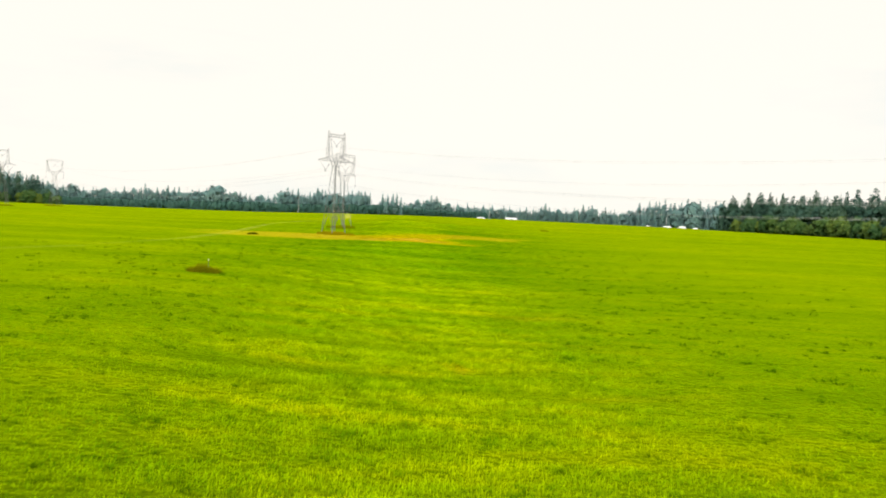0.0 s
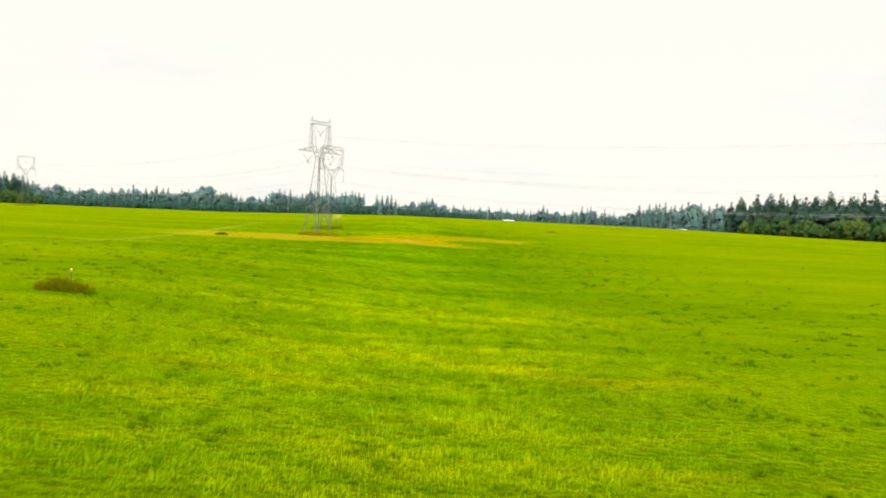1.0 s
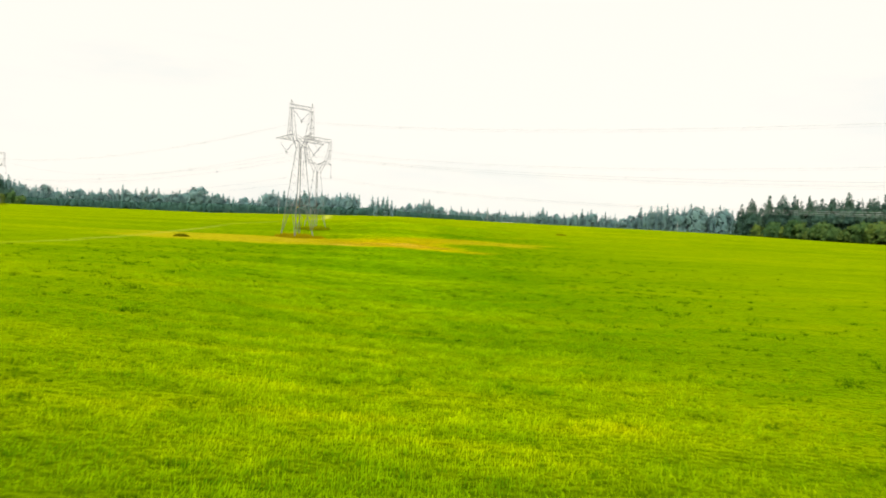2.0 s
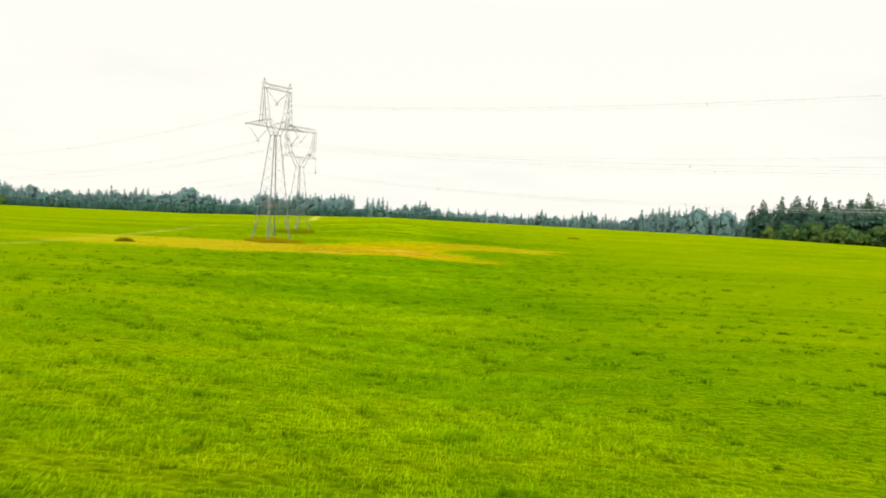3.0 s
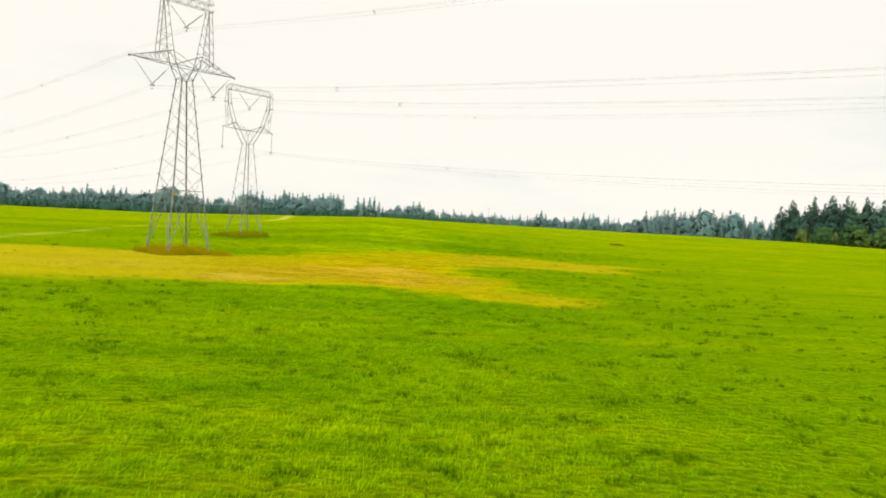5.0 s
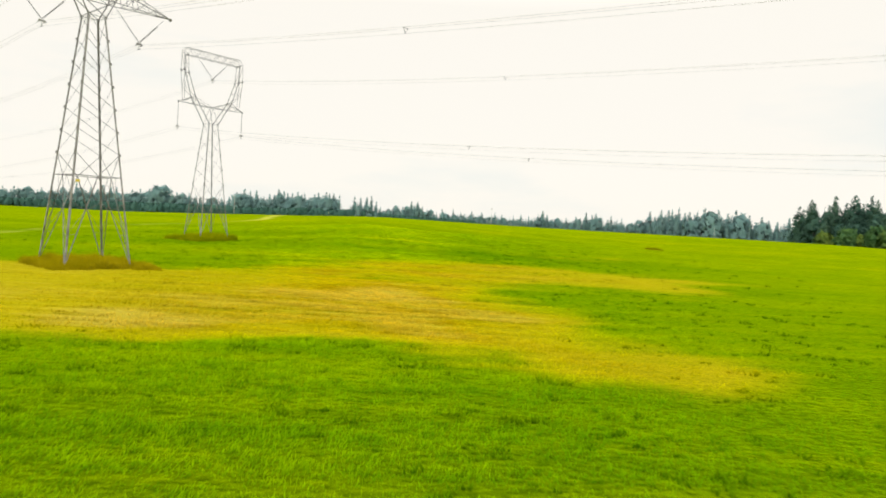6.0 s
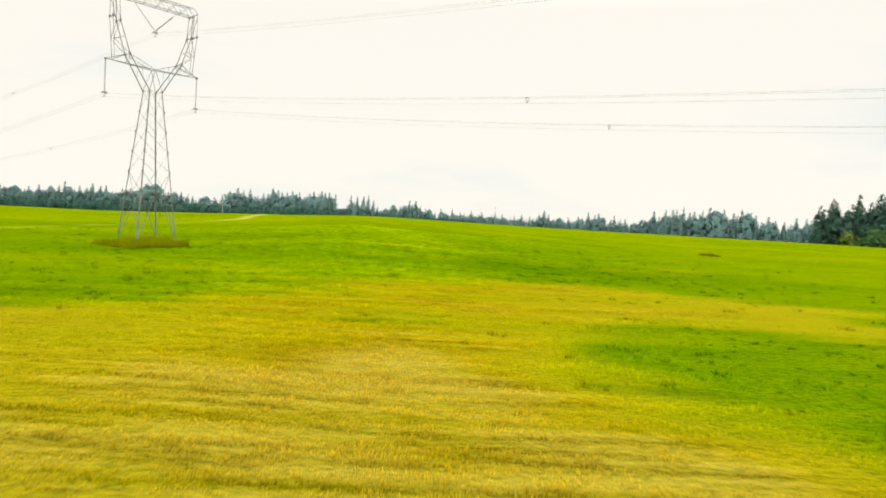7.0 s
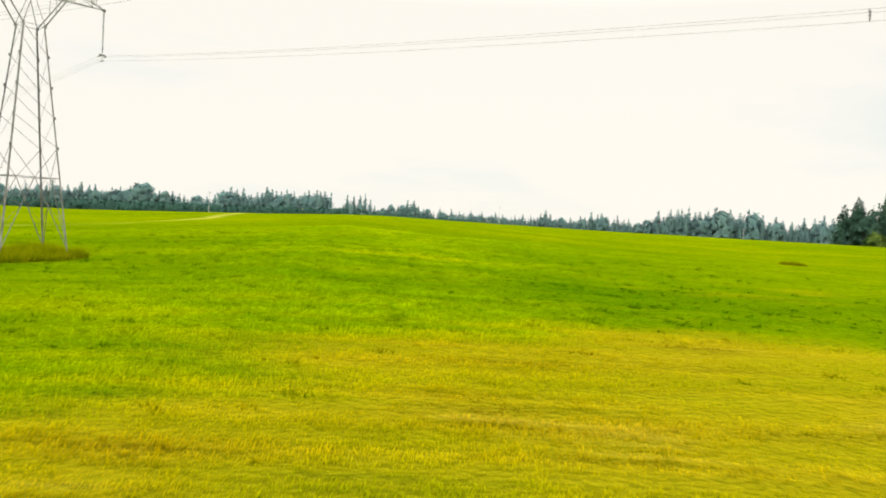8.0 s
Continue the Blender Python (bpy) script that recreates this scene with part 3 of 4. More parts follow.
def tower_with_v_arms(x, y, z, turn, stretch, label):
    """Narrow-window tower: two long tapered arms with V strings, a tall open head with the middle V string."""
    t = thing("transmission_tower", x, y, z, turn, label, "transmission tower", "power line towers")
    up = 25.2 * stretch
    lattice_body(t, 6.5 * (0.5 + 0.5 * stretch), 1.72, up, 9.2 * stretch, 2.3)
    k = up - 25.2
    hv = 0.86
    bm = bmesh.new()
    block(bm, -2.15, -1.75, -2.50, -2.46, 8.5 * stretch, 8.75 * stretch)
    part("number_plate", bm, SIGN, t, "small yellow plate")
    # knee between the waist and the arms
    bm = bmesh.new()
    for sv in (-1, 1):
        for su in (-1, 1):
            bar(bm, (su * 0.86, sv * hv, up), (su * 1.75, sv * hv, 27.0 + k), 0.13)
            bar(bm, (su * 1.75, sv * hv, 27.0 + k), (su * 2.25, sv * hv, 28.9 + k), 0.12)
            bar(bm, (su * 0.86, sv * hv, up), (-su * 1.75, sv * hv, 27.0 + k), 0.09)
            bar(bm, (su * 2.25, sv * hv, 28.9 + k), (-su * 1.75, sv * hv, 27.0 + k), 0.09)
        bar(bm, (-1.75, sv * hv, 27.0 + k), (1.75, sv * hv, 27.0 + k), 0.11)
    for su in (-1, 1):
        for xx, zz in ((1.75, 27.0), (2.25, 28.9)):
            bar(bm, (su * xx, -hv, zz + k), (su * xx, hv, zz + k), 0.09)
    part("knee_frame", bm, STEEL, t)
    for su in (-1, 1):
        bm = bmesh.new()
        tip = (su * 8.1, 0, 27.05 + k)
        for sv in (-1, 1):
            lo, hi = (su * 1.75, sv * hv, 27.0 + k), (su * 2.25, sv * hv, 28.9 + k)
            truss(bm, lo, tip, hi, tip, 5, 0.10)
        for f in (0.2, 0.4, 0.6, 0.8):
            a = mid((su * 1.75, hv, 27.0 + k), tip, f)
            bar(bm, a, (a.x, -a.y, a.z), 0.06)
            b = mid((su * 2.25, hv, 28.9 + k), tip, f)
            bar(bm, b, (b.x, -b.y, b.z), 0.06)
            c = mid((su * 1.75, -hv, 27.0 + k), tip, min(1, f + 0.2))
            bar(bm, a, c, 0.05)
        block(bm, tip[0] - 0.12, tip[0] + 0.12, -0.12, 0.12, tip[2] - 0.16, tip[2] + 0.12)
        part("cross_arm", bm, STEEL, t)
        # head post: outer and inner legs that meet under the bridge
        bm = bmesh.new()
        for sv in (-1, 1):
            foot_o, foot_i = (su * 4.25, sv * 0.55, 27.9 + k), (su * 2.25, sv * hv, 28.9 + k)
            top_o, top_i = (su * 3.75, sv * 0.45, 35.9 + k), (su * 3.25, sv * 0.45, 35.9 + k)
            truss(bm, foot_o, top_o, foot_i, top_i, 5, 0.10)
        for f in (0.25, 0.5, 0.75, 1.0):
            a = mid((su * 4.25, 0.55, 27.9 + k), (su * 3.75, 0.45, 35.9 + k), f)
            bar(bm, a, (a.x, -a.y, a.z), 0.06)
        part("head_post", bm, STEEL, t)
        bm = bmesh.new()
        for sv in (-1, 1):
            bar(bm, (su * 4.0, sv * 0.45, 36.9 + k), (su * 3.65, 0, 38.0 + k), 0.08)
            bar(bm, (su * 3.0, sv * 0.45, 36.9 + k), (su * 3.65, 0, 38.0 + k), 0.08)
        block(bm, su * 3.65 - 0.1, su * 3.65 + 0.1, -0.1, 0.1, 37.9 + k, 38.1 + k)
        part("earth_wire_peak", bm, STEEL, t)
        bm = bmesh.new()
        for xa in (7.35, 2.15):
            string(bm, (su * xa, 0, 26.75 + k), (su * 4.74, 0, 23.75 + k), 0.24)
        v = part("v_string", bm, GLASS, t, "dark glazed insulator discs in a V")
        bm = bmesh.new()
        shoe(bm, (su * 4.74, 0, 23.7 + k))
        part("yoke", bm, STEEL, v)
    bm = bmesh.new()
    box_truss(bm, -4.0, 4.0, 0.45, 35.9 + k, 36.9 + k, 6)
    part("bridge", bm, STEEL, t)
    bm = bmesh.new()
    for xa in (-3.1, 3.1):
        string(bm, (xa, 0, 35.8 + k), (0, 0, 32.85 + k), 0.2)
    v = part("v_string", bm, GLASS, t, "dark glazed insulator discs in a V")
    bm = bmesh.new()
    shoe(bm, (0, 0, 32.8 + k))
    part("yoke", bm, STEEL, v)
    return t


def tower_with_heart_window(x, y, z, turn, stretch, label):
    """Heart-shaped window tower: posts that flare from the waist, a boxed bridge, hanging outer strings."""
    t = thing("transmission_tower", x, y, z, turn, label, "transmission tower", "power line towers")
    up = 19.9 * stretch
    lattice_body(t, 5.45 * (0.5 + 0.5 * stretch), 1.78, up, 6.6 * stretch, 2.6, 0.125, 0.055)
    k = up - 19.9
    hv = 0.89
    for su in (-1, 1):
        bm = bmesh.new()
        for sv in (-1, 1):
            waist, knee = (su * 0.89, sv * hv, up), (su * 3.55, sv * 0.70, 24.1 + k)
            bar(bm, waist, knee, 0.13)
            bar(bm, waist, (0, sv * 0.5, 22.75 + k), 0.07)
            bar(bm, knee, (0, sv * 0.5, 22.75 + k), 0.08)
            bar(bm, (su * 1.8, sv * 0.8, 21.35 + k), (su * 1.8, sv * 0.6, 23.4 + k), 0.05)
            # inner post from the knee to the bridge, outer post down to the arm
            bend = (su * 4.85, sv * 0.55, 28.0 + k)
            bar(bm, knee, bend, 0.11)
            bar(bm, bend, (su * 5.05, sv * 0.45, 31.0 + k), 0.10)
            bar(bm, (su * 5.74, sv * 0.40, 31.6 + k), (su * 5.75, sv * 0.5, 28.4 + k), 0.09)
            bar(bm, (su * 5.75, sv * 0.5, 28.4 + k), (su * 5.35, sv * 0.35, 23.1 + k), 0.09)
            bar(bm, (su * 5.75, sv * 0.5, 28.4 + k), bend, 0.06)
            bar(bm, bend, (su * 5.74, sv * 0.4, 31.0 + k), 0.06)
            bar(bm, (su * 5.55, sv * 0.42, 25.6 + k), (su * 4.25, sv * 0.62, 26.1 + k), 0.06)
            bar(bm, (su * 5.55, sv * 0.42, 25.6 + k), bend, 0.06)
            bar(bm, knee, (su * 5.55, sv * 0.42, 25.6 + k), 0.06)
            bar(bm, knee, (su * 5.35, sv * 0.35, 23.1 + k), 0.07)
        for p in ((3.55, 0.70, 24.1), (4.85, 0.55, 28.0), (5.75, 0.5, 28.4), (5.05, 0.45, 31.0)):
            bar(bm, (su * p[0], -p[1], p[2] + k), (su * p[0], p[1], p[2] + k), 0.07)
            for sv in (-1, 1):
                block(bm, su * p[0] - 0.1, su * p[0] + 0.1, sv * p[1] - 0.1, sv * p[1] + 0.1, p[2] + k - 0.16, p[2] + k + 0.16)
        part("window_post", bm, STEEL, t, kind="stuff")
        bm = bmesh.new()
        tip = (su * 6.27, 0, 22.95 + k)
        for sv in (-1, 1):
            bar(bm, (0, sv * 0.5, 22.75 + k), tip, 0.09)
            bar(bm, (su * 3.55, sv * 0.70, 24.1 + k), tip, 0.08)
            bar(bm, (su * 3.55, sv * 0.70, 24.1 + k), mid((0, sv * 0.5, 22.75 + k), tip, 0.55), 0.06)
        for f in (0.3, 0.55, 0.8):
            a = mid((0, 0.5, 22.75 + k), tip, f)
            bar(bm, a, (a.x, -a.y, a.z), 0.05)
            bar(bm, a, mid((0, -0.5, 22.75 + k), tip, f - 0.25), 0.05)
        block(bm, tip[0] - 0.12, tip[0] + 0.12, -0.12, 0.12, tip[2] - 0.15, tip[2] + 0.1)
        part("cross_arm", bm, STEEL, t)
        bm = bmesh.new()
        string(bm, (su * 6.27, 0, 22.8 + k), (su * 6.27, 0, 18.85 + k))
        s = part("hanging_string", bm, GLASS, t, "dark glazed insulator discs hanging straight")
        bm = bmesh.new()
        shoe(bm, (su * 6.27, 0, 18.8 + k))
        part("yoke", bm, STEEL, s)
    bm = bmesh.new()
    box_truss(bm, -5.1, 5.1, 0.45, 31.0 + k, 32.2 + k, 6)
    for su in (-1, 1):
        for sv in (-1, 1):
            bar(bm, (su * 5.1, sv * 0.45, 32.2 + k), (su * 5.74, sv * 0.40, 31.6 + k), 0.08)
            bar(bm, (su * 5.1, sv * 0.45, 31.0 + k), (su * 5.74, sv * 0.40, 31.6 + k), 0.08)
    part("bridge", bm, STEEL, t)
    bm = bmesh.new()
    for xa in (-2.9, 2.9):
        string(bm, (xa, 0, 30.9 + k), (0, 0, 27.85 + k), 0.16)
    v = part("v_string", bm, GLASS, t, "dark glazed insulator discs in a V")
    bm = bmesh.new()
    shoe(bm, (0, 0, 27.8 + k))
    part("yoke", bm, STEEL, v)
    return t


TURN = 48.6
A_AT, B_AT = (-40.4, 253.4), (-44.6, 305.9)
D_AT, C_AT = (-302.0, 468.0), (-298.0, 524.0)
B_Z = 1.8
tower_with_v_arms(*A_AT, 0.0, TURN, 1.0, "tall galvanised lattice tower with V strings on dry grass")
tower_with_heart_window(*B_AT, B_Z, TURN, 1.0, "galvanised lattice tower with a heart-shaped window, standing in rank grass")
tower_with_v_arms(*D_AT, float(height(*D_AT)), TURN, 1.05, "distant lattice tower with long arms before wooded hill")
tower_with_heart_window(*C_AT, float(height(*C_AT)), TURN, 1.16, "distant lattice tower with a heart-shaped head before woods")


# ------------------------------------------------------------------ conductors
def along(at, s):
    return at[0] - math.sin(radians(TURN)) * s, at[1] + math.cos(radians(TURN)) * s


def conductor(name, p0, p1, sag, label, first):
    """A sagging bundle of three wires from p0 to p1, with spacers."""
    p0, p1 = Vector(p0), Vector(p1)
    t = thing(name, *p0, 0, label, "power cable", "conductors of the power lines")
    u = Vector((math.cos(radians(TURN)), math.sin(radians(TURN)), 0))

    def at(f):
        return p0.lerp(p1, f) - Vector((0, 0, 4 * sag * f * (1 - f))) - p0

    for du, dz in ((-0.23, 0.0), (0.23, 0.0), (0.0, -0.40)):
        bm = bmesh.new()
        pts = [at(k / 40) + u * du + Vector((0, 0, dz)) for k in range(41)]
        rod(bm, pts, [0.0105] * 41, 4)
        part("wire", bm, ALU, t)
    ln = (p1 - p0).length
    for k in range(6):
        f = (first + 62.0 * k) / ln
        if f > 0.97:
            break
        c = at(f)
        bm = bmesh.new()
        ends = [c + u * -0.23, c + u * 0.23, c + Vector((0, 0, -0.40))]
        for i in range(3):
            rod(bm, [ends[i], ends[(i + 1) % 3]], [0.019, 0.019], 5)
        part("spacer", bm, DARK, t, "small dark spacer")


def place(at, z, du, dz):
    return at[0] + math.cos(radians(TURN)) * du, at[1] + math.sin(radians(TURN)) * du, z + dz


E_AT, F_AT = along(A_AT, -305), along(B_AT, -305)
G_AT, H_AT = along(D_AT, 160), along(C_AT, 160)
ka, kc = 25.2 * 0.05, 19.9 * 0.16
dz_d, dz_c = float(height(*D_AT)), float(height(*C_AT))
for du, dz in ((-4.74, 23.5), (4.74, 23.5), (0, 32.6)):
    a, d = place(A_AT, 0, du, dz), place(D_AT, dz_d + ka, du, dz)
    conductor("conductor_bundle", a, d, 9.5, "sagging bundle of three grey power wires between towers", 48)
    conductor("conductor_bundle", a, place(E_AT, 0.0, du, dz), 7.8, "sagging bundle of three grey power wires over the meadow", 38.8)
    conductor("conductor_bundle", d, place(G_AT, dz_d + ka, du, dz - 3), 4.0, "distant bundle of grey power wires", 40)
for du, dz in ((-6.27, 18.6), (6.27, 18.6), (0, 27.6)):
    b, c = place(B_AT, B_Z, du, dz), place(C_AT, dz_c + kc, du, dz)
    conductor("conductor_bundle", b, c, 9.5, "sagging bundle of three grey power wires between towers", 48)
    conductor("conductor_bundle", b, place(F_AT, B_Z, du, dz), 7.8, "sagging bundle of three grey power wires over the meadow", 63)
    conductor("conductor_bundle", c, place(H_AT, dz_c + kc, du, dz - 3), 4.0, "distant bundle of grey power wires", 40)


# ------------------------------------------------------------------ rank grass on islands the mower leaves
def weeds(name, cx, cy, rx, ry, turn, tall, count, mat, label, square=False, seed=0):
    r = np.random.RandomState(seed + 50)
    n = count
    u, v = r.uniform(-1, 1, n), r.uniform(-1, 1, n)
    q = np.maximum(abs(u), abs(v)) if square else np.hypot(u, v)
    q = q + 0.16 * waves(u * 10, v * 10, 5, seed + 60)
    u, v, q = u[q < 1], v[q < 1], q[q < 1]
    c, s = math.cos(radians(turn)), math.sin(radians(turn))
    x, y = cx + u * rx * c - v * ry * s, cy + u * rx * s + v * ry * c
    n = len(x)
    h = tall * ((1.0 - 0.45 * q ** 4) if square else np.sqrt(np.clip(1.05 - q * q, 0.05, 1))) * (0.8 + 0.35 * waves(x, y, 2.2, seed + 61) + 0.25 * waves(x, y, 0.9, seed + 62)).clip(0.25, 1.6)
    per = 9
    bx, by = np.repeat(x, per) + r.normal(0, 0.12, n * per), np.repeat(y, per) + r.normal(0, 0.12, n * per)
    bz = height(bx, by) - 0.03
    hh = np.repeat(h, per) * r.uniform(0.5, 1.15, n * per)
    a, la = r.uniform(0, 6.28, n * per), r.uniform(0, 6.28, n * per)
    w, lean = r.uniform(0.015, 0.04, n * per), hh * r.uniform(0.1, 0.6, n * per)
    co = np.empty((n * per, 3, 3))
    co[:, 0] = np.stack([bx - w * np.cos(a), by - w * np.sin(a), bz], 1)
    co[:, 1] = np.stack([bx + w * np.cos(a), by + w * np.sin(a), bz], 1)
    co[:, 2] = np.stack([bx + lean * np.cos(la), by + lean * np.sin(la), bz + hh], 1)
    z0 = float(height(cx, cy))
    co -= np.array((cx, cy, z0))
    ob = new(name, triangles(name, co, mat))
    ob.location = (cx, cy, z0)
    return tagged(ob, label, "weeds", kind="stuff")


weeds("tall_grass_island", *A_AT, 4.6, 4.5, TURN, 1.1, 4200, WEED_BROWN, "unmown island of brown tall grass round the tower's feet", True, 1)
weeds("tall_grass_island", *B_AT, 4.2, 4.1, TURN, 1.3, 4200, WEED_GREEN, "unmown island of rank green grass round the tower's feet", True, 2)
weeds("tall_grass_island", *D_AT, 6, 6, TURN, 1.2, 1500, WEED_GREEN, "unmown grass under a distant tower", True, 3)
weeds("tall_grass_island", *C_AT, 6, 6, TURN, 1.2, 1500, WEED_GREEN, "unmown grass under a distant tower", True, 4)
weeds("weed_clump", -27.3, 78.6, 2.1, 1.1, -4, 1.05, 380, WEED_DARK, "low brownish clump of weeds round a marker post", False, 5)
weeds("weed_clump", -62.6, 226, 2.0, 1.1, 0, 1.0, 340, WEED_DARK, "low dry clump of weeds beside the track", False, 6)
weeds("weed_clump", 53.2, 354.5, 2.4, 1.2, 10, 0.75, 300, WEED_DARK, "low dark clump of weeds in the meadow", False, 7)


weeds("weed_clump", B_AT[0] - 6.4, B_AT[1] + 1.5, 1.6, 1.0, 20, 0.9, 320, WEED_GREEN, "low rank clump beside the grass island", False, 8)
weeds("weed_clump", A_AT[0] + 6.8, A_AT[1] - 1.2, 1.3, 0.9, 10, 0.8, 260, WEED_BROWN, "low dry clump beside the grass island", False, 9)


# ------------------------------------------------------------------ posts, poles, farm buildings
def marker_post(x, y, tall, label):
    t = thing("marker_post", x, y, float(height(x, y)), 0, label, "post")
    bm = bmesh.new()
    rod(bm, [(0, 0, -0.3), (0, 0, tall)], [0.03, 0.025], 8)
    part("post", bm, BARK, t)
    bm = bmesh.new()
    rod(bm, [(0, 0, tall - 0.02), (0, 0, tall + 0.06), (0, 0, tall + 0.14), (0, 0, tall + 0.18)], [0.05, 0.08, 0.07, 0.02], 10)
    part("cap", bm, CAP, t, "pale yellow cap")


marker_post(-26.9, 78.9, 1.35, "thin marker post with a pale yellow cap among weeds")
marker_post(-36.0, 402.0, 1.3, "small pale-capped marker post on the crest")


def utility_pole(x, y, tall, label):
    t = thing("utility_pole", x, y, float(height(x, y)), 30, label, "utility pole", "roadside poles")
    bm = bmesh.new()
    rod(bm, [(0, 0, -1), (0, 0, tall * 0.5), (0, 0, tall)], [0.17, 0.14, 0.11], 8)
    part("pole", bm, POLE, t)
    bm = bmesh.new()
    block(bm, -1.3, 1.3, -0.22, -0.08, tall - 1.1, tall - 0.92)
    bar(bm, (-0.8, -0.15, tall - 1.0), (0, -0.1, tall - 1.8), 0.06)
    bar(bm, (0.8, -0.15, tall - 1.0), (0, -0.1, tall - 1.8), 0.06)
    part("crossarm", bm, POLE, t)
    for dx in (-1.2, -0.5, 0.5, 1.2):
        bm = bmesh.new()
        rod(bm, [(dx, -0.15, tall - 0.92), (dx, -0.15, tall - 0.78), (dx, -0.15, tall - 0.66)], [0.05, 0.09, 0.04], 8)
        part("insulator", bm, GLASS, t)


utility_pole(-152, 718, 16, "grey wooden utility pole beyond the meadow's crest")
utility_pole(50, 735, 17, "grey wooden utility pole beyond the meadow's crest")
utility_pole(262, 800, 15, "grey wooden utility pole before far woods")


def barn(x, y, lift, turn, lx, ly, wall, roof_h, label):
    t = thing("farm_building", x, y, float(height(x, y)) - 0.2, turn, label, "farm building", "far farm buildings")
    wall += lift
    bm = bmesh.new()
    block(bm, -lx / 2, lx / 2, -ly / 2, ly / 2, 0, wall)
    v = [bm.verts.new(c) for c in ((-lx / 2, -ly / 2, wall), (-lx / 2, ly / 2, wall), (-lx / 2, 0, wall + roof_h), (lx / 2, -ly / 2, wall), (lx / 2, ly / 2, wall), (lx / 2, 0, wall + roof_h))]
    bm.faces.new((v[0], v[2], v[1]))
    bm.faces.new((v[3], v[4], v[5]))
    part("wall", bm, PAINT, t)
    for s in (-1, 1):
        bm = bmesh.new()
        e = s * (ly / 2 + 0.6)
        q = [(-lx / 2 - 0.6, e, wall - 0.35), (lx / 2 + 0.6, e, wall - 0.35), (lx / 2 + 0.6, 0, wall + roof_h + 0.1), (-lx / 2 - 0.6, 0, wall + roof_h + 0.1)]
        lo = [bm.verts.new(c) for c in q]
        hi = [bm.verts.new((c[0], c[1], c[2] + 0.2)) for c in q]
        bm.faces.new(lo)
        bm.faces.new(hi[::-1])
        for i in range(4):
            bm.faces.new((lo[i], lo[(i + 1) % 4], hi[(i + 1) % 4], hi[i]))
        part("roof", bm, SHEET, t, "pale sheet-metal roof slope")
    bm = bmesh.new()
    block(bm, -2, 2, -ly / 2 - 0.08, -ly / 2 + 0.02, 0.0, 3.6)
    part("door", bm, DARK, t)
    for dx in (-0.32, 0.32):
        bm = bmesh.new()
        block(bm, lx * dx - 0.8, lx * dx + 0.8, -ly / 2 - 0.06, -ly / 2 + 0.02, wall - 2.2, wall - 1.0)
        part("window", bm, DARK, t)


barn(66, 1190, 0.0, 8, 12, 8, 3.0, 1.6, "low white barn with a grey roof beyond the crest")
barn(119, 1195, 0.0, 12, 19, 10, 2.6, 2.8, "white barn with a pale gabled roof beyond the crest")
barn(372, 1132, 1.6, 0, 11, 8, 3.2, 1.8, "small white shed before far woods")
barn(395, 1128, 1.6, 24, 12, 8, 3.2, 2.6, "small white barn with a pale roof before far woods")


def hoop_house(x, y, wide, tall, long, label):
    """A round-backed polytunnel: a pale skin over bent hoops."""
    t = thing("hoop_house", x, y, float(height(x, y)) - 0.2, 10, label, "polytunnel", "far farm buildings")
    n = 12
    arc = [(-math.cos(math.pi * k / n) * wide / 2, math.sin(math.pi * k / n) ** 0.8 * tall) for k in range(n + 1)]
    bm = bmesh.new()
    rings = [[bm.verts.new((u * s, v * long, w * s)) for u, w in arc] for s, v in ((1, -0.5), (1, 0.5), (0.98, 0.5), (0.98, -0.5))]
    for r0, r1 in zip(rings, rings[1:] + rings[:1]):
        for k in range(n):
            bm.faces.new((r0[k], r0[k + 1], r1[k + 1], r1[k]))
    part("skin", bm, SHEET, t, "pale translucent sheeting")
    for j in range(5):
        bm = bmesh.new()
        rod(bm, [(u * 1.01, (j / 4 - 0.5) * long, w * 1.01) for u, w in arc], [0.09] * (n + 1), 5)
        part("hoop", bm, ALU, t)
    bm = bmesh.new()
    block(bm, -1.2, 1.2, -long / 2 + 0.05, -long / 2 + 0.15, 0, tall * 0.6)
    part("door", bm, DARK, t)


hoop_house(343, 1134, 8, 6.6, 14, "small pale polytunnel before far woods")
hoop_house(419, 1126, 8, 6.2, 14, "small pale polytunnel beside far sheds")


# ------------------------------------------------------------------ trees
def lobe_leaves(r, centres, reach, rise, per, leaf):
    """Leaf triangles over ellipsoid lobes, and for each leaf the way out of its lobe."""
    n = len(centres)
    d = r.normal(0, 1, (n, per, 3))
    d /= np.linalg.norm(d, axis=2, keepdims=True)
    size = np.stack([reach, reach, rise], 1)[:, None, :]
    p = centres[:, None, :] + d * size * r.uniform(0.55, 1.05, (n, per, 1))
    tri = p[:, :, None, :] + r.normal(0, 1, (n, per, 3, 3)) * (leaf * np.clip(reach, 0.6, 1.8))[:, None, None, None]
    return tri.reshape(-1, 3, 3), (d / size).reshape(-1, 3)


def crown_of(tri, out, axis_share, lift):
    """Joins the lobes' own directions with those away from the trunk; the leaves lie mostly across that way."""
    c = tri.mean(1)
    out = out / np.linalg.norm(out, axis=1, keepdims=True)
    away = c * np.array((1.0, 1.0, 0.0))
    away /= np.maximum(np.linalg.norm(away, axis=1, keepdims=True), 0.3)
    out = out * (1 - axis_share) + away * axis_share + np.array((0, 0, lift))
    out /= np.linalg.norm(out, axis=1, keepdims=True)
    off = tri - c[:, None, :]
    along_out = (off * out[:, None, :]).sum(2, keepdims=True)
    return c[:, None, :] + off - 0.72 * along_out * out[:, None, :], out


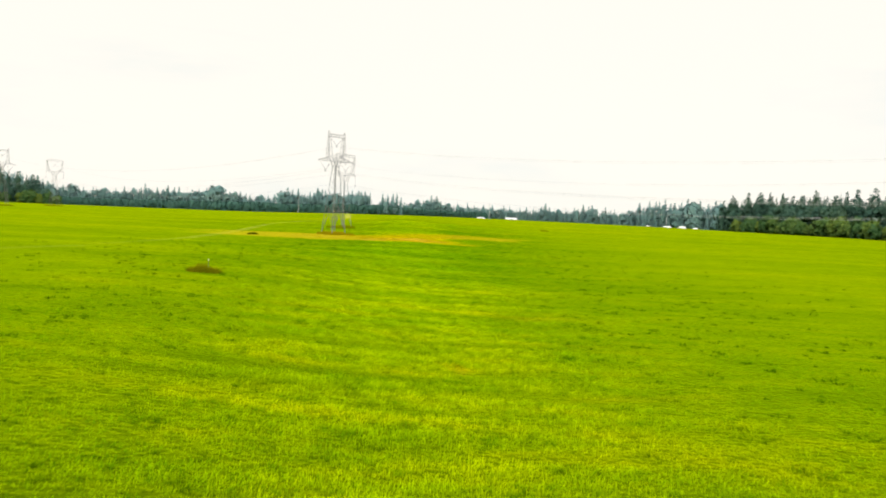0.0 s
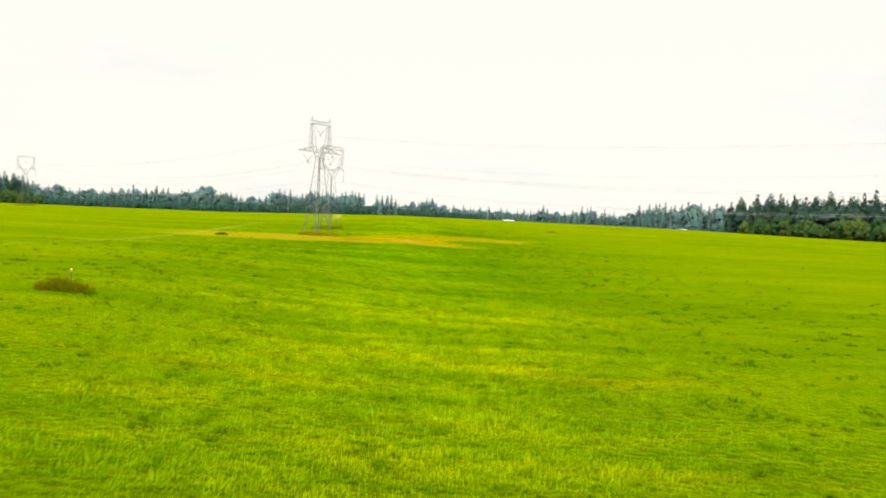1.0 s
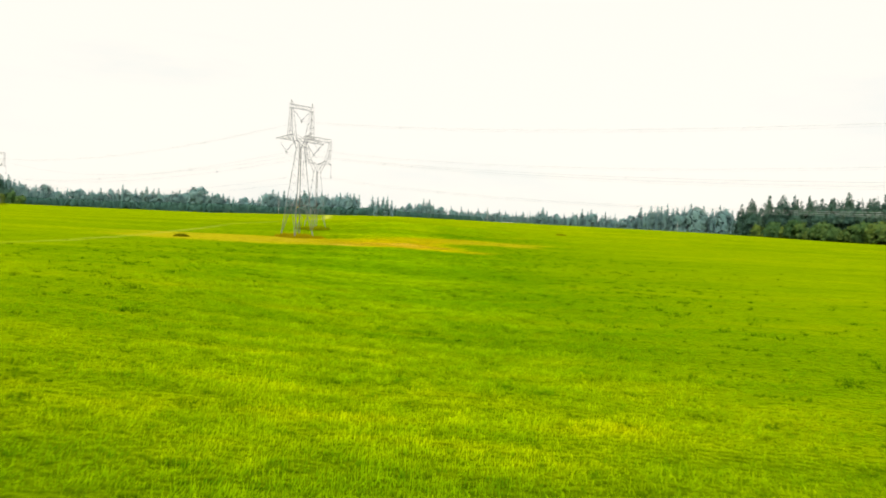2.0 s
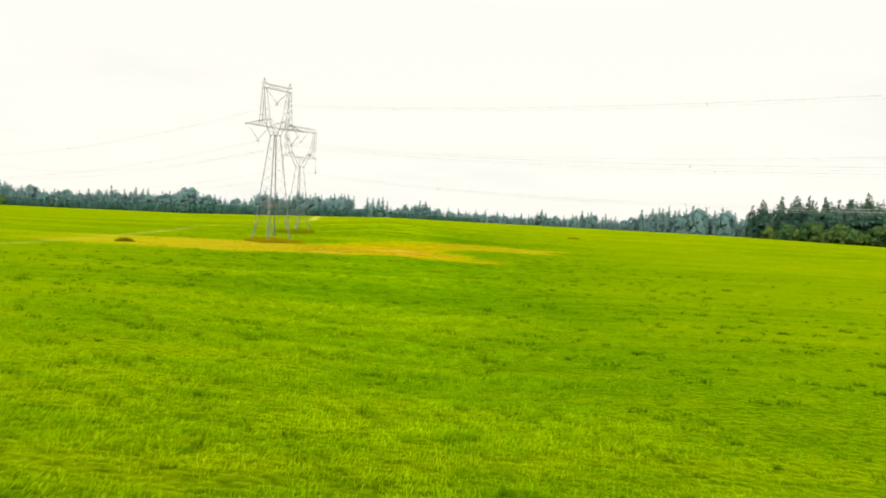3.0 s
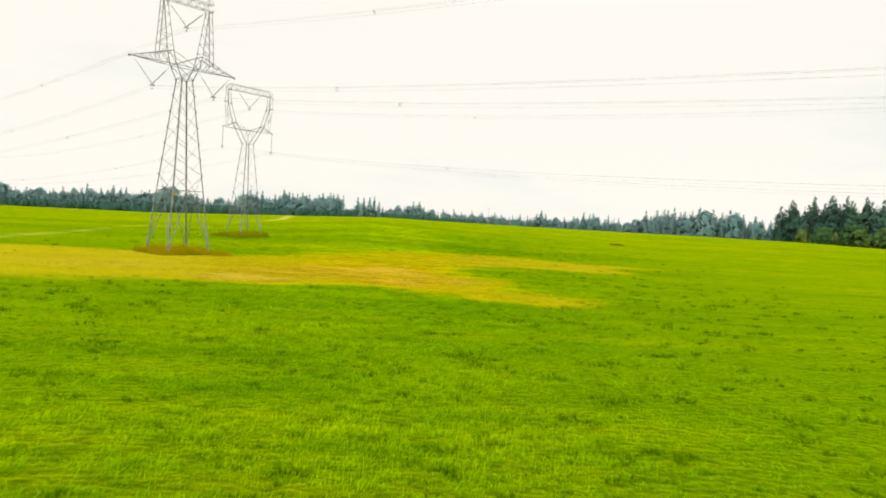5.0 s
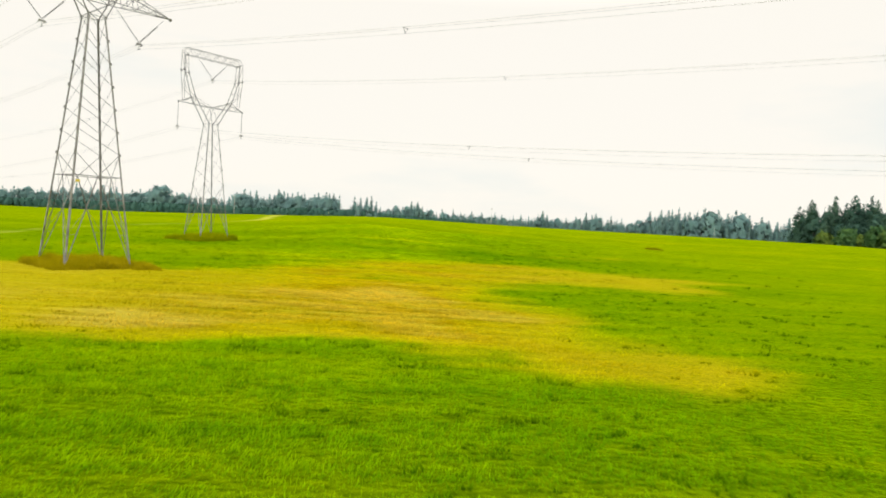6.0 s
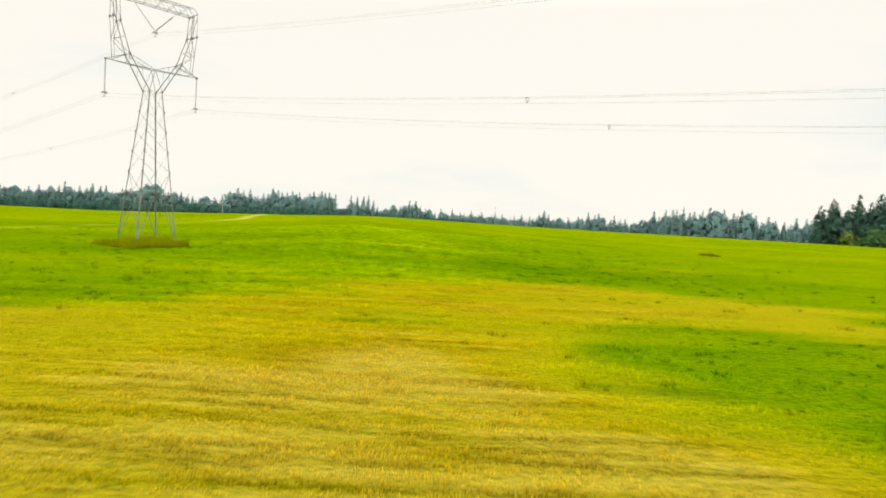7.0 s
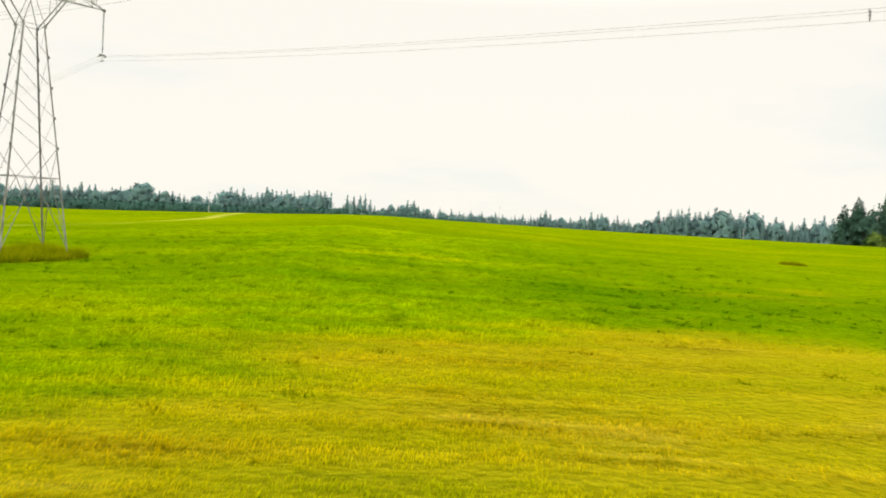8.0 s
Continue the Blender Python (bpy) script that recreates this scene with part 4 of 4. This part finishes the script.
def inner(r, tall, wide, low, power, n=60):
    """Shaded wood and old needles that close the middle of a crown."""
    f = r.uniform(0, 0.9, (n, 1)) + r.uniform(-0.06, 0.06, (n, 3))
    a = r.uniform(0, 6.28, (n, 1)) + np.array((0, 1.3, 0.6)) + r.uniform(-0.3, 0.3, (n, 3))
    q = 0.72 * wide * np.clip(1 - f, 0.02, 1) ** power
    tri = np.stack([np.cos(a) * q, np.sin(a) * q, tall * (low + (0.95 - low) * np.clip(f, 0, 0.98))], -1)
    return tri, np.repeat(np.array([[0.0, 0.0, -0.2]]), n, 0) + tri.mean(1) * np.array((1, 1, 0)) / wide


def fir_crown(tall, spread, seed, whorls, per, leaves, bare=0.03, ragged=0.35, power=0.8, leaf=0.34, fine=1.0, axis=0.45):
    """Whorls of drooping boughs, each a run of needle lobes, shorter towards the pointed top."""
    r = np.random.RandomState(seed)
    cen, rch, ris = [], [], []
    side = r.uniform(0.85, 1.15, 8)
    for k in range(whorls):
        f = (k + 0.5) / whorls
        for j in range(per if f < 0.8 else max(3, per - 2)):
            if r.rand() < 0.10:
                continue
            a = r.uniform(0, 6.28)
            ln = (spread * (1 - f) ** power * side[int(a / 0.7855) % 8] + 0.45) * r.uniform(1 - ragged, 1.1)
            z = tall * (bare + (0.985 - bare) * f) + r.uniform(-0.5, 0.5) * tall / whorls
            for g in ((0.45, 0.9) if f < 0.85 else (0.6,)):
                cen.append((math.cos(a) * ln * g, math.sin(a) * ln * g, z - ln * 0.30 * g * g))
                rch.append((0.20 * ln + 0.45) * fine)
                ris.append((0.12 * ln + 0.75) * (0.4 + 0.6 * fine))
    cen.append((0, 0, tall * 0.985))
    rch.append(0.45)
    ris.append(tall * 0.03)
    tri, out = crown_of(*lobe_leaves(r, np.array(cen), np.array(rch), np.array(ris), leaves, leaf), axis, 0.25 * (1 - axis))
    t2, o2 = inner(r, tall, spread, bare, power)
    return np.concatenate([tri, t2]), np.concatenate([out, o2])


def round_crown(tall, wide, seed, lobes, leaves, low=0.08, leaf=0.72, axis=0.45):
    """A rounded crown of leafy lobes with an uneven outline and gaps."""
    r = np.random.RandomState(seed)
    a, f = r.uniform(0, 6.28, lobes), r.uniform(0, 1, lobes) ** 0.85
    prof = wide * np.sin(math.pi * np.minimum(1, 0.22 + 0.70 * f)) ** 0.7
    q = prof * np.sqrt(r.uniform(0.25, 1.0, lobes)) * r.uniform(0.75, 1.0, lobes)
    cen = np.stack([np.cos(a) * q, np.sin(a) * q, tall * (low + (0.92 - low) * f)], 1)
    rch = wide * r.uniform(0.16, 0.30, lobes)
    tri, out = crown_of(*lobe_leaves(r, cen, rch, rch * 0.8, leaves, leaf), axis, 0.2 * (1 - axis))
    t2, o2 = inner(r, tall, wide, low, 0.5, 40)
    return np.concatenate([tri, t2]), np.concatenate([out, o2])


def foliage(name, crown, mat):
    me = triangles(name, crown[0], mat)
    me.attributes.new("out", "FLOAT_VECTOR", "POINT").data.foreach_set("vector", np.repeat(crown[1], 3, 0).astype(np.float32).ravel())
    return me


def conifer(name, tall, mat, crown, label):
    t = thing(name, 0, 0, 0, 0, label, "conifer tree", "firs of the woods")
    bm = bmesh.new()
    rod(bm, [(0, 0, -0.5), (0.05, 0, tall * 0.5), (0, 0.05, tall * 0.97)], [tall * 0.013, tall * 0.008, 0.03], 7)
    part("trunk", bm, BARK, t)
    new("crown", foliage("crown", crown, mat)).parent = t
    return t


def broadleaf(name, tall, wide, seed, mat, lobes, leaves, label, axis=0.45):
    r = np.random.RandomState(seed)
    t = thing(name, 0, 0, 0, 0, label, "broadleaf tree", "broad trees of the wood edge")
    bm = bmesh.new()
    rod(bm, [(0, 0, -0.4), (0.1, 0, tall * 0.25), (0, 0.1, tall * 0.6)], [tall * 0.022, tall * 0.016, tall * 0.006], 7)
    for k in range(7):
        a, z = r.uniform(0, 6.28), tall * r.uniform(0.15, 0.45)
        e = (math.cos(a) * wide * 0.6, math.sin(a) * wide * 0.6, z + tall * r.uniform(0.15, 0.35))
        rod(bm, [(0, 0, z), mid((0, 0, z), e, 0.55) + Vector((0, 0, 0.4)), e], [tall * 0.009, tall * 0.006, tall * 0.002], 5)
    part("trunk", bm, BARK, t)
    new("crown", foliage("crown", round_crown(tall, wide, seed, lobes, leaves, axis=axis), mat)).parent = t
    return t


FIRS = [conifer("fir_tree", 38, FIR, fir_crown(38, w, 100 + i, 24, 7, 8, b, rg, p, 0.75, 0.75, 0.55), "tall dark green fir at the wood's edge") for i, (w, b, rg, p) in enumerate(((8.2, 0.03, 0.30, 0.62), (7.2, 0.05, 0.32, 0.68), (9.2, 0.02, 0.28, 0.55), (6.8, 0.06, 0.36, 0.75), (9.6, 0.03, 0.34, 0.5)))]
FARS = [conifer("far_fir_tree", 36, FAR_FIR, fir_crown(36, w, 120 + i, 20, 7, 5, 0.02, 0.25, p, 1.15, 0.6, 0.92), "distant fir in the far woods, blue-green with haze") for i, (w, p) in enumerate(((7.0, 0.58), (6.0, 0.66), (8.0, 0.52), (6.4, 0.74)))]
BROADS = [broadleaf("broadleaf_tree", 15, w, 140 + i, BROAD, 46, 30, "rounded olive-green broadleaf tree at the wood's edge") for i, w in enumerate((6.8, 5.8, 7.8))]
TALL_BROADS = [broadleaf("tall_broadleaf_tree", 30, w, 145 + i, FIR, 60, 28, "tall dark broad-crowned tree in the closed wood edge") for i, w in enumerate((8.5, 7.2))]
FAR_BROADS = [broadleaf("far_broadleaf_tree", 24, w, 150 + i, FAR_FIR, 40, 18, "distant rounded tree in the far woods, grey-green with haze", 0.9) for i, w in enumerate((8.0, 9.5))]
HEDGES = [broadleaf("hedge_tree", 13, w, 160 + i, HEDGE, 30, 16, "dark green tree of a dense far windbreak", 0.95) for i, w in enumerate((6.5, 7.5))]

rng = random.Random(7)
COUNT = {}


def plant(kinds, native, x, y, top, slim=1.0):
    """One tree of a kind, scaled to reach the height top above its ground."""
    z = float(height(x, y))
    src = kinds[rng.randrange(len(kinds))]
    s = top / native
    m = pose(x, y, z - 0.2, rng.uniform(-1.5, 1.5), rng.uniform(-1.5, 1.5), rng.uniform(0, 360)) @ Matrix.Diagonal((s * slim * rng.uniform(0.85, 1.15), s * slim * rng.uniform(0.85, 1.15), s, 1))
    if COUNT.get(src.name, 0) == 0:
        src.matrix_world = m
        COUNT[src.name] = 1
    else:
        c = copy_thing(src, m)
        c.matrix_basis = m
        COUNT[src.name] += 1


def spots(p0, p1, n, depth):
    """n even, jittered spots along the line p0-p1, scattered over a depth behind it."""
    ln = math.hypot(p1[0] - p0[0], p1[1] - p0[1])
    nx, ny = -(p1[1] - p0[1]) / ln, (p1[0] - p0[0]) / ln
    for k in range(n):
        f, d = (k + rng.random()) / n, rng.random() * depth
        yield p0[0] + (p1[0] - p0[0]) * f + nx * d, p0[1] + (p1[1] - p0[1]) * f + ny * d


def stand(kinds, native, p0, p1, n, low, high, depth, bias=1.0):
    for x, y in spots(p0, p1, n, depth):
        plant(kinds, native, x, y, low + (high - low) * rng.random() ** bias)


def thicket(name, mat, crowns, native, rows, label):
    """Closed woods behind the first rows, one mesh of many crowns; rows: from, to, count, low, high, depth."""
    out = []
    for p0, p1, n, low, high, depth in rows:
        for x, y in spots(p0, p1, n, depth):
            out.append(grown(crowns, native, x, y, low + (high - low) * rng.random()))
    joined(name, out, mat, label)


def grown(crowns, native, x, y, top):
    tri, way = crowns[rng.randrange(len(crowns))]
    s, a = top / native, rng.uniform(0, 6.28)
    m = np.array(((math.cos(a), -math.sin(a), 0), (math.sin(a), math.cos(a), 0), (0, 0, 1.0)))
    return (tri * s) @ m.T + np.array((x, y, float(height(x, y)) - 0.3)), way @ m.T


def joined(name, out, mat, label):
    crown = np.concatenate([o[0] for o in out]), np.concatenate([o[1] for o in out])
    tagged(new(name, foliage(name, crown, mat)), label, "woods", kind="stuff")


def wood_line(crests, line, fill, filler, label, name, drop=0.88, far=34):
    """A wood whose tallest trees stand at the crests (x, level of the top), lesser ones between them, closed growth behind."""
    lx, ly = [p[0] for p in line], [p[1] for p in line]
    xs, zs = [c[0] for c in crests], [c[1] for c in crests]
    for c in crests:
        y = float(np.interp(c[0], lx, ly)) + rng.uniform(0, 12)
        g = float(height(c[0], y))
        if len(c) > 2:
            plant(FAR_BROADS, 24, c[0], y, c[1] - g + 4.0)
        else:
            plant(FARS, 36, c[0], y, c[1] - g + 5.5, 0.95)
    x = xs[0]
    while x < xs[-1]:
        y = float(np.interp(x, lx, ly)) - rng.uniform(2, 14)
        top = (float(np.interp(x, xs, zs)) + 5.5 - float(height(x, y))) * rng.uniform(drop - 0.22, drop)
        plant(*(((FAR_BROADS, 24) if rng.random() < 0.4 else (FARS, 36))), x, y, max(top, 6))
        x += rng.uniform(6, 14)
    out, x = [], xs[0]
    while x < xs[-1] - 2:
        y = float(np.interp(x, lx, ly)) + rng.uniform(6, far)
        top = (float(np.interp(x, xs, zs)) + 5.5 - float(height(x, y))) * rng.uniform(drop - 0.14, drop)
        out.append(grown(filler, 36, x, y, max(top, 6)))
        x += 0.7 * fill * rng.uniform(0.6, 1.4)
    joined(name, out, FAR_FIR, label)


FIR_FILL = [fir_crown(38, w, 200 + i, 12, 6, 6, 0.0, 0.3, p, 0.8, 0.8, 0.6) for i, (w, p) in enumerate(((9.0, 0.45), (10, 0.4), (8.0, 0.55)))]
FAR_FILL = [fir_crown(36, w, 210 + i, 13, 7, 5, 0.0, 0.2, p, 1.25, 0.7, 0.92) for i, (w, p) in enumerate(((9.0, 0.45), (10.0, 0.4), (8.0, 0.6)))] + [round_crown(33, 10, 220, 30, 16, 0.02, 0.8, 0.9)]
# woods to the east: firs behind, broad trees and bushes along the edge; the corner stands nearest to the far woods
for x, y, top in ((296, 722, 34), (303, 716, 40), (311, 700, 43), (316, 682, 43), (319, 667, 42), (323, 650, 41), (326, 622, 39), (329, 606, 43), (333, 580, 38), (335, 570, 41), (338, 559, 43), (344, 545, 43), (348, 530, 41)):
    plant(FIRS, 38, x, y, top + 2.5 - float(height(x, y)))
stand(FIRS, 38, (331, 560), (302, 716), 30, 28, 37, -18, 0.8)
stand(FIRS, 38, (400, 330), (334, 520), 24, 28, 39, -30, 0.8)
stand(TALL_BROADS, 30, (326, 560), (298, 704), 20, 19, 28, -10)
stand(TALL_BROADS, 30, (398, 330), (328, 540), 16, 24, 33, -16)
stand(BROADS, 15, (318, 500), (293, 690), 30, 8, 17, -7)
stand(BROADS, 15, (392, 330), (322, 500), 22, 9, 20, -8)
stand(FIRS, 38, (308, 735), (420, 775), 14, 28, 36, 20)
thicket("east_woods", FIR, FIR_FILL, 38, [((338, 540), (308, 708), 90, 30, 37, -45), ((420, 330), (343, 540), 70, 31, 38, -60)], "closed dark fir woods behind the wood's edge")
# the long far line, wood by wood
WEST_LINE = ((-1100, 1360), (-330, 1372), (-119, 1165))
wood_line(((-960, 66), (-920, 62), (-884, 58), (-851, 50), (-812, 44), (-790, 33), (-761, 27), (-744, 30, 1), (-722, 23), (-700, 24), (-678, 25, 1)), WEST_LINE, 7, FAR_FILL, "far mixed woods on a rise", "far_woods_rise")
wood_line(((-672, 21), (-658, 24), (-640, 27), (-620, 27, 1), (-599, 36), (-586, 25), (-574, 29), (-554, 35), (-541, 32), (-529, 33), (-516, 24, 1), (-505, 29), (-491, 31), (-476, 33), (-466, 38, 1), (-452, 40, 1), (-441, 26), (-431, 29), (-420, 29, 1), (-410, 29), (-399, 26), (-388, 23), (-370, 25, 1), (-353, 23), (-342, 27)), WEST_LINE, 5, FAR_FILL, "long hazy line of far mixed woods", "far_woods_west")
wood_line(((-327, 34), (-311, 40), (-298, 37), (-285, 39), (-266, 29), (-253, 33), (-237, 41), (-228, 38), (-220, 36), (-210, 35), (-200, 38), (-189, 35), (-170, 34), (-161, 37), (-150, 38), (-143, 36), (-136, 36), (-128, 34)), WEST_LINE, 4, FAR_FILL, "far block of tall firs with a clear end", "far_woods_block", 0.9)
wood_line(((-112, 20), (-106, 33), (-101, 26), (-97, 32), (-89, 34), (-81, 35), (-74, 28), (-69, 20)), ((-119, 1185), (-60, 1195)), 7, FAR_FILL, "small group of far firs", "far_fir_group", 0.75, 10)
wood_line(((-88, 22, 1), (-78, 26, 1), (-62, 34, 1), (-47, 33), (-37, 34, 1), (-30, 45), (-17, 44), (-7, 34), (4, 29), (14, 30, 1), (24, 24)), ((-90, 1625), (30, 1600)), 5, FAR_FILL, "farther hazy group of mixed trees", "far_woods_middle", 0.85)
wood_line(((30, 27), (50, 28), (63, 24), (82, 26), (100, 25), (123, 25), (134, 23), (156, 22), (169, 24), (182, 23), (197, 27), (205, 34), (212, 27), (233, 24, 1), (247, 24), (263, 27), (280, 34), (290, 31), (298, 33), (309, 28)), ((30, 1400), (380, 1352)), 5, FAR_FILL, "low hazy line of far firs", "far_woods_low", 0.85)
wood_line(((318, 24), (325, 31), (333, 25), (341, 27), (356, 22, 1), (373, 28, 1), (392, 42), (399, 34), (407, 45), (414, 36), (423, 46), (431, 47), (441, 51), (452, 44), (461, 46), (472, 47), (482, 53), (495, 50, 1), (508, 51), (524, 47), (541, 53), (550, 48, 1), (564, 46), (582, 44), (598, 39), (609, 37), (618, 30)), ((310, 1362), (380, 1352), (900, 1340)), 5, FAR_FILL, "hazy blue-green fir woods beyond the shoulder", "far_woods_east", 0.86)
wood_line(((632, 45), (650, 44), (667, 51), (681, 47), (693, 46), (711, 47), (735, 48), (765, 46), (800, 45), (840, 44)), ((600, 1345), (900, 1340)), 7, FAR_FILL, "hazy fir woods behind the near wood's corner", "far_woods_corner", 0.86)
# dark windbreak in front of the western woods, low shrubs along its end
HEDGE_FILL = [round_crown(13, w, 230 + i, 26, 18, 0.0, 0.8, 0.95) for i, w in enumerate((7, 8.5))]
HEDGE_TOP = ((-800, 8), (-500, 8.4), (-430, 10.2), (-355, 12.4), (-296, 13.4), (-256, 13.2))
SHRUB_TOP = ((-256, 13.0), (-206, 16.0), (-158, 18.6), (-122, 18.6))
CREST_TOP = ((-120, 19.0), (-85, 17.4), (-55, 16.2), (-23, 15.6), (9, 15.0), (42, 14.4), (80, 13.6))
HEDGE_LINE = ((-800, 1001), (-230, 1130), (60, 1250), (120, 1272))


def windbreak(tops, step, low, name, label):
    xs, zs = [p[0] for p in tops], [p[1] for p in tops]
    out, x = [], xs[0]
    while x < xs[-1]:
        y = float(np.interp(x, [p[0] for p in HEDGE_LINE], [p[1] for p in HEDGE_LINE]))
        z = float(np.interp(x, xs, zs)) - float(height(x, y))
        plant(HEDGES, 13, x, y + rng.uniform(-2, 2), z * rng.uniform(low, 1.0), 1.1)
        for k in range(2):
            out.append(grown(HEDGE_FILL, 13, x + step * (k - 0.5) / 2, y + rng.uniform(3, 9), z * rng.uniform(low, 0.98)))
        x += step
    joined(name, out, HEDGE, label)


windbreak(HEDGE_TOP, 8.0, 0.93, "windbreak_inner", "dense dark inner growth of a far windbreak")
windbreak(SHRUB_TOP, 7.0, 0.75, "shrub_belt_inner", "dense growth of a far shrub belt")
windbreak(CREST_TOP, 7.0, 0.88, "crest_hedge_inner", "dense growth of a low dark hedge beyond the crest")
# wooded hillside to the west
for x, y, top in ((-640, 925, 47), (-628, 938, 43), (-612, 943, 43), (-600, 945, 39), (-590, 946, 39), (-578, 948, 33), (-570, 949, 36), (-563, 950, 33), (-556, 951, 25)):
    plant(FIRS, 38, x, y, top + 2.5 - float(height(x, y)))
stand(FIRS, 38, (-780, 905), (-650, 930), 16, 46, 56, 40)
stand(TALL_BROADS, 30, (-740, 880), (-545, 935), 22, 20, 28, 12)
stand(BROADS, 15, (-740, 870), (-520, 930), 20, 14, 22, 10)
thicket("hillside_woods", FIR, FIR_FILL, 38, [((-820, 920), (-620, 955), 50, 34, 42, 50), ((-620, 950), (-560, 960), 14, 22, 30, 20)], "closed dark woods on a far hillside")
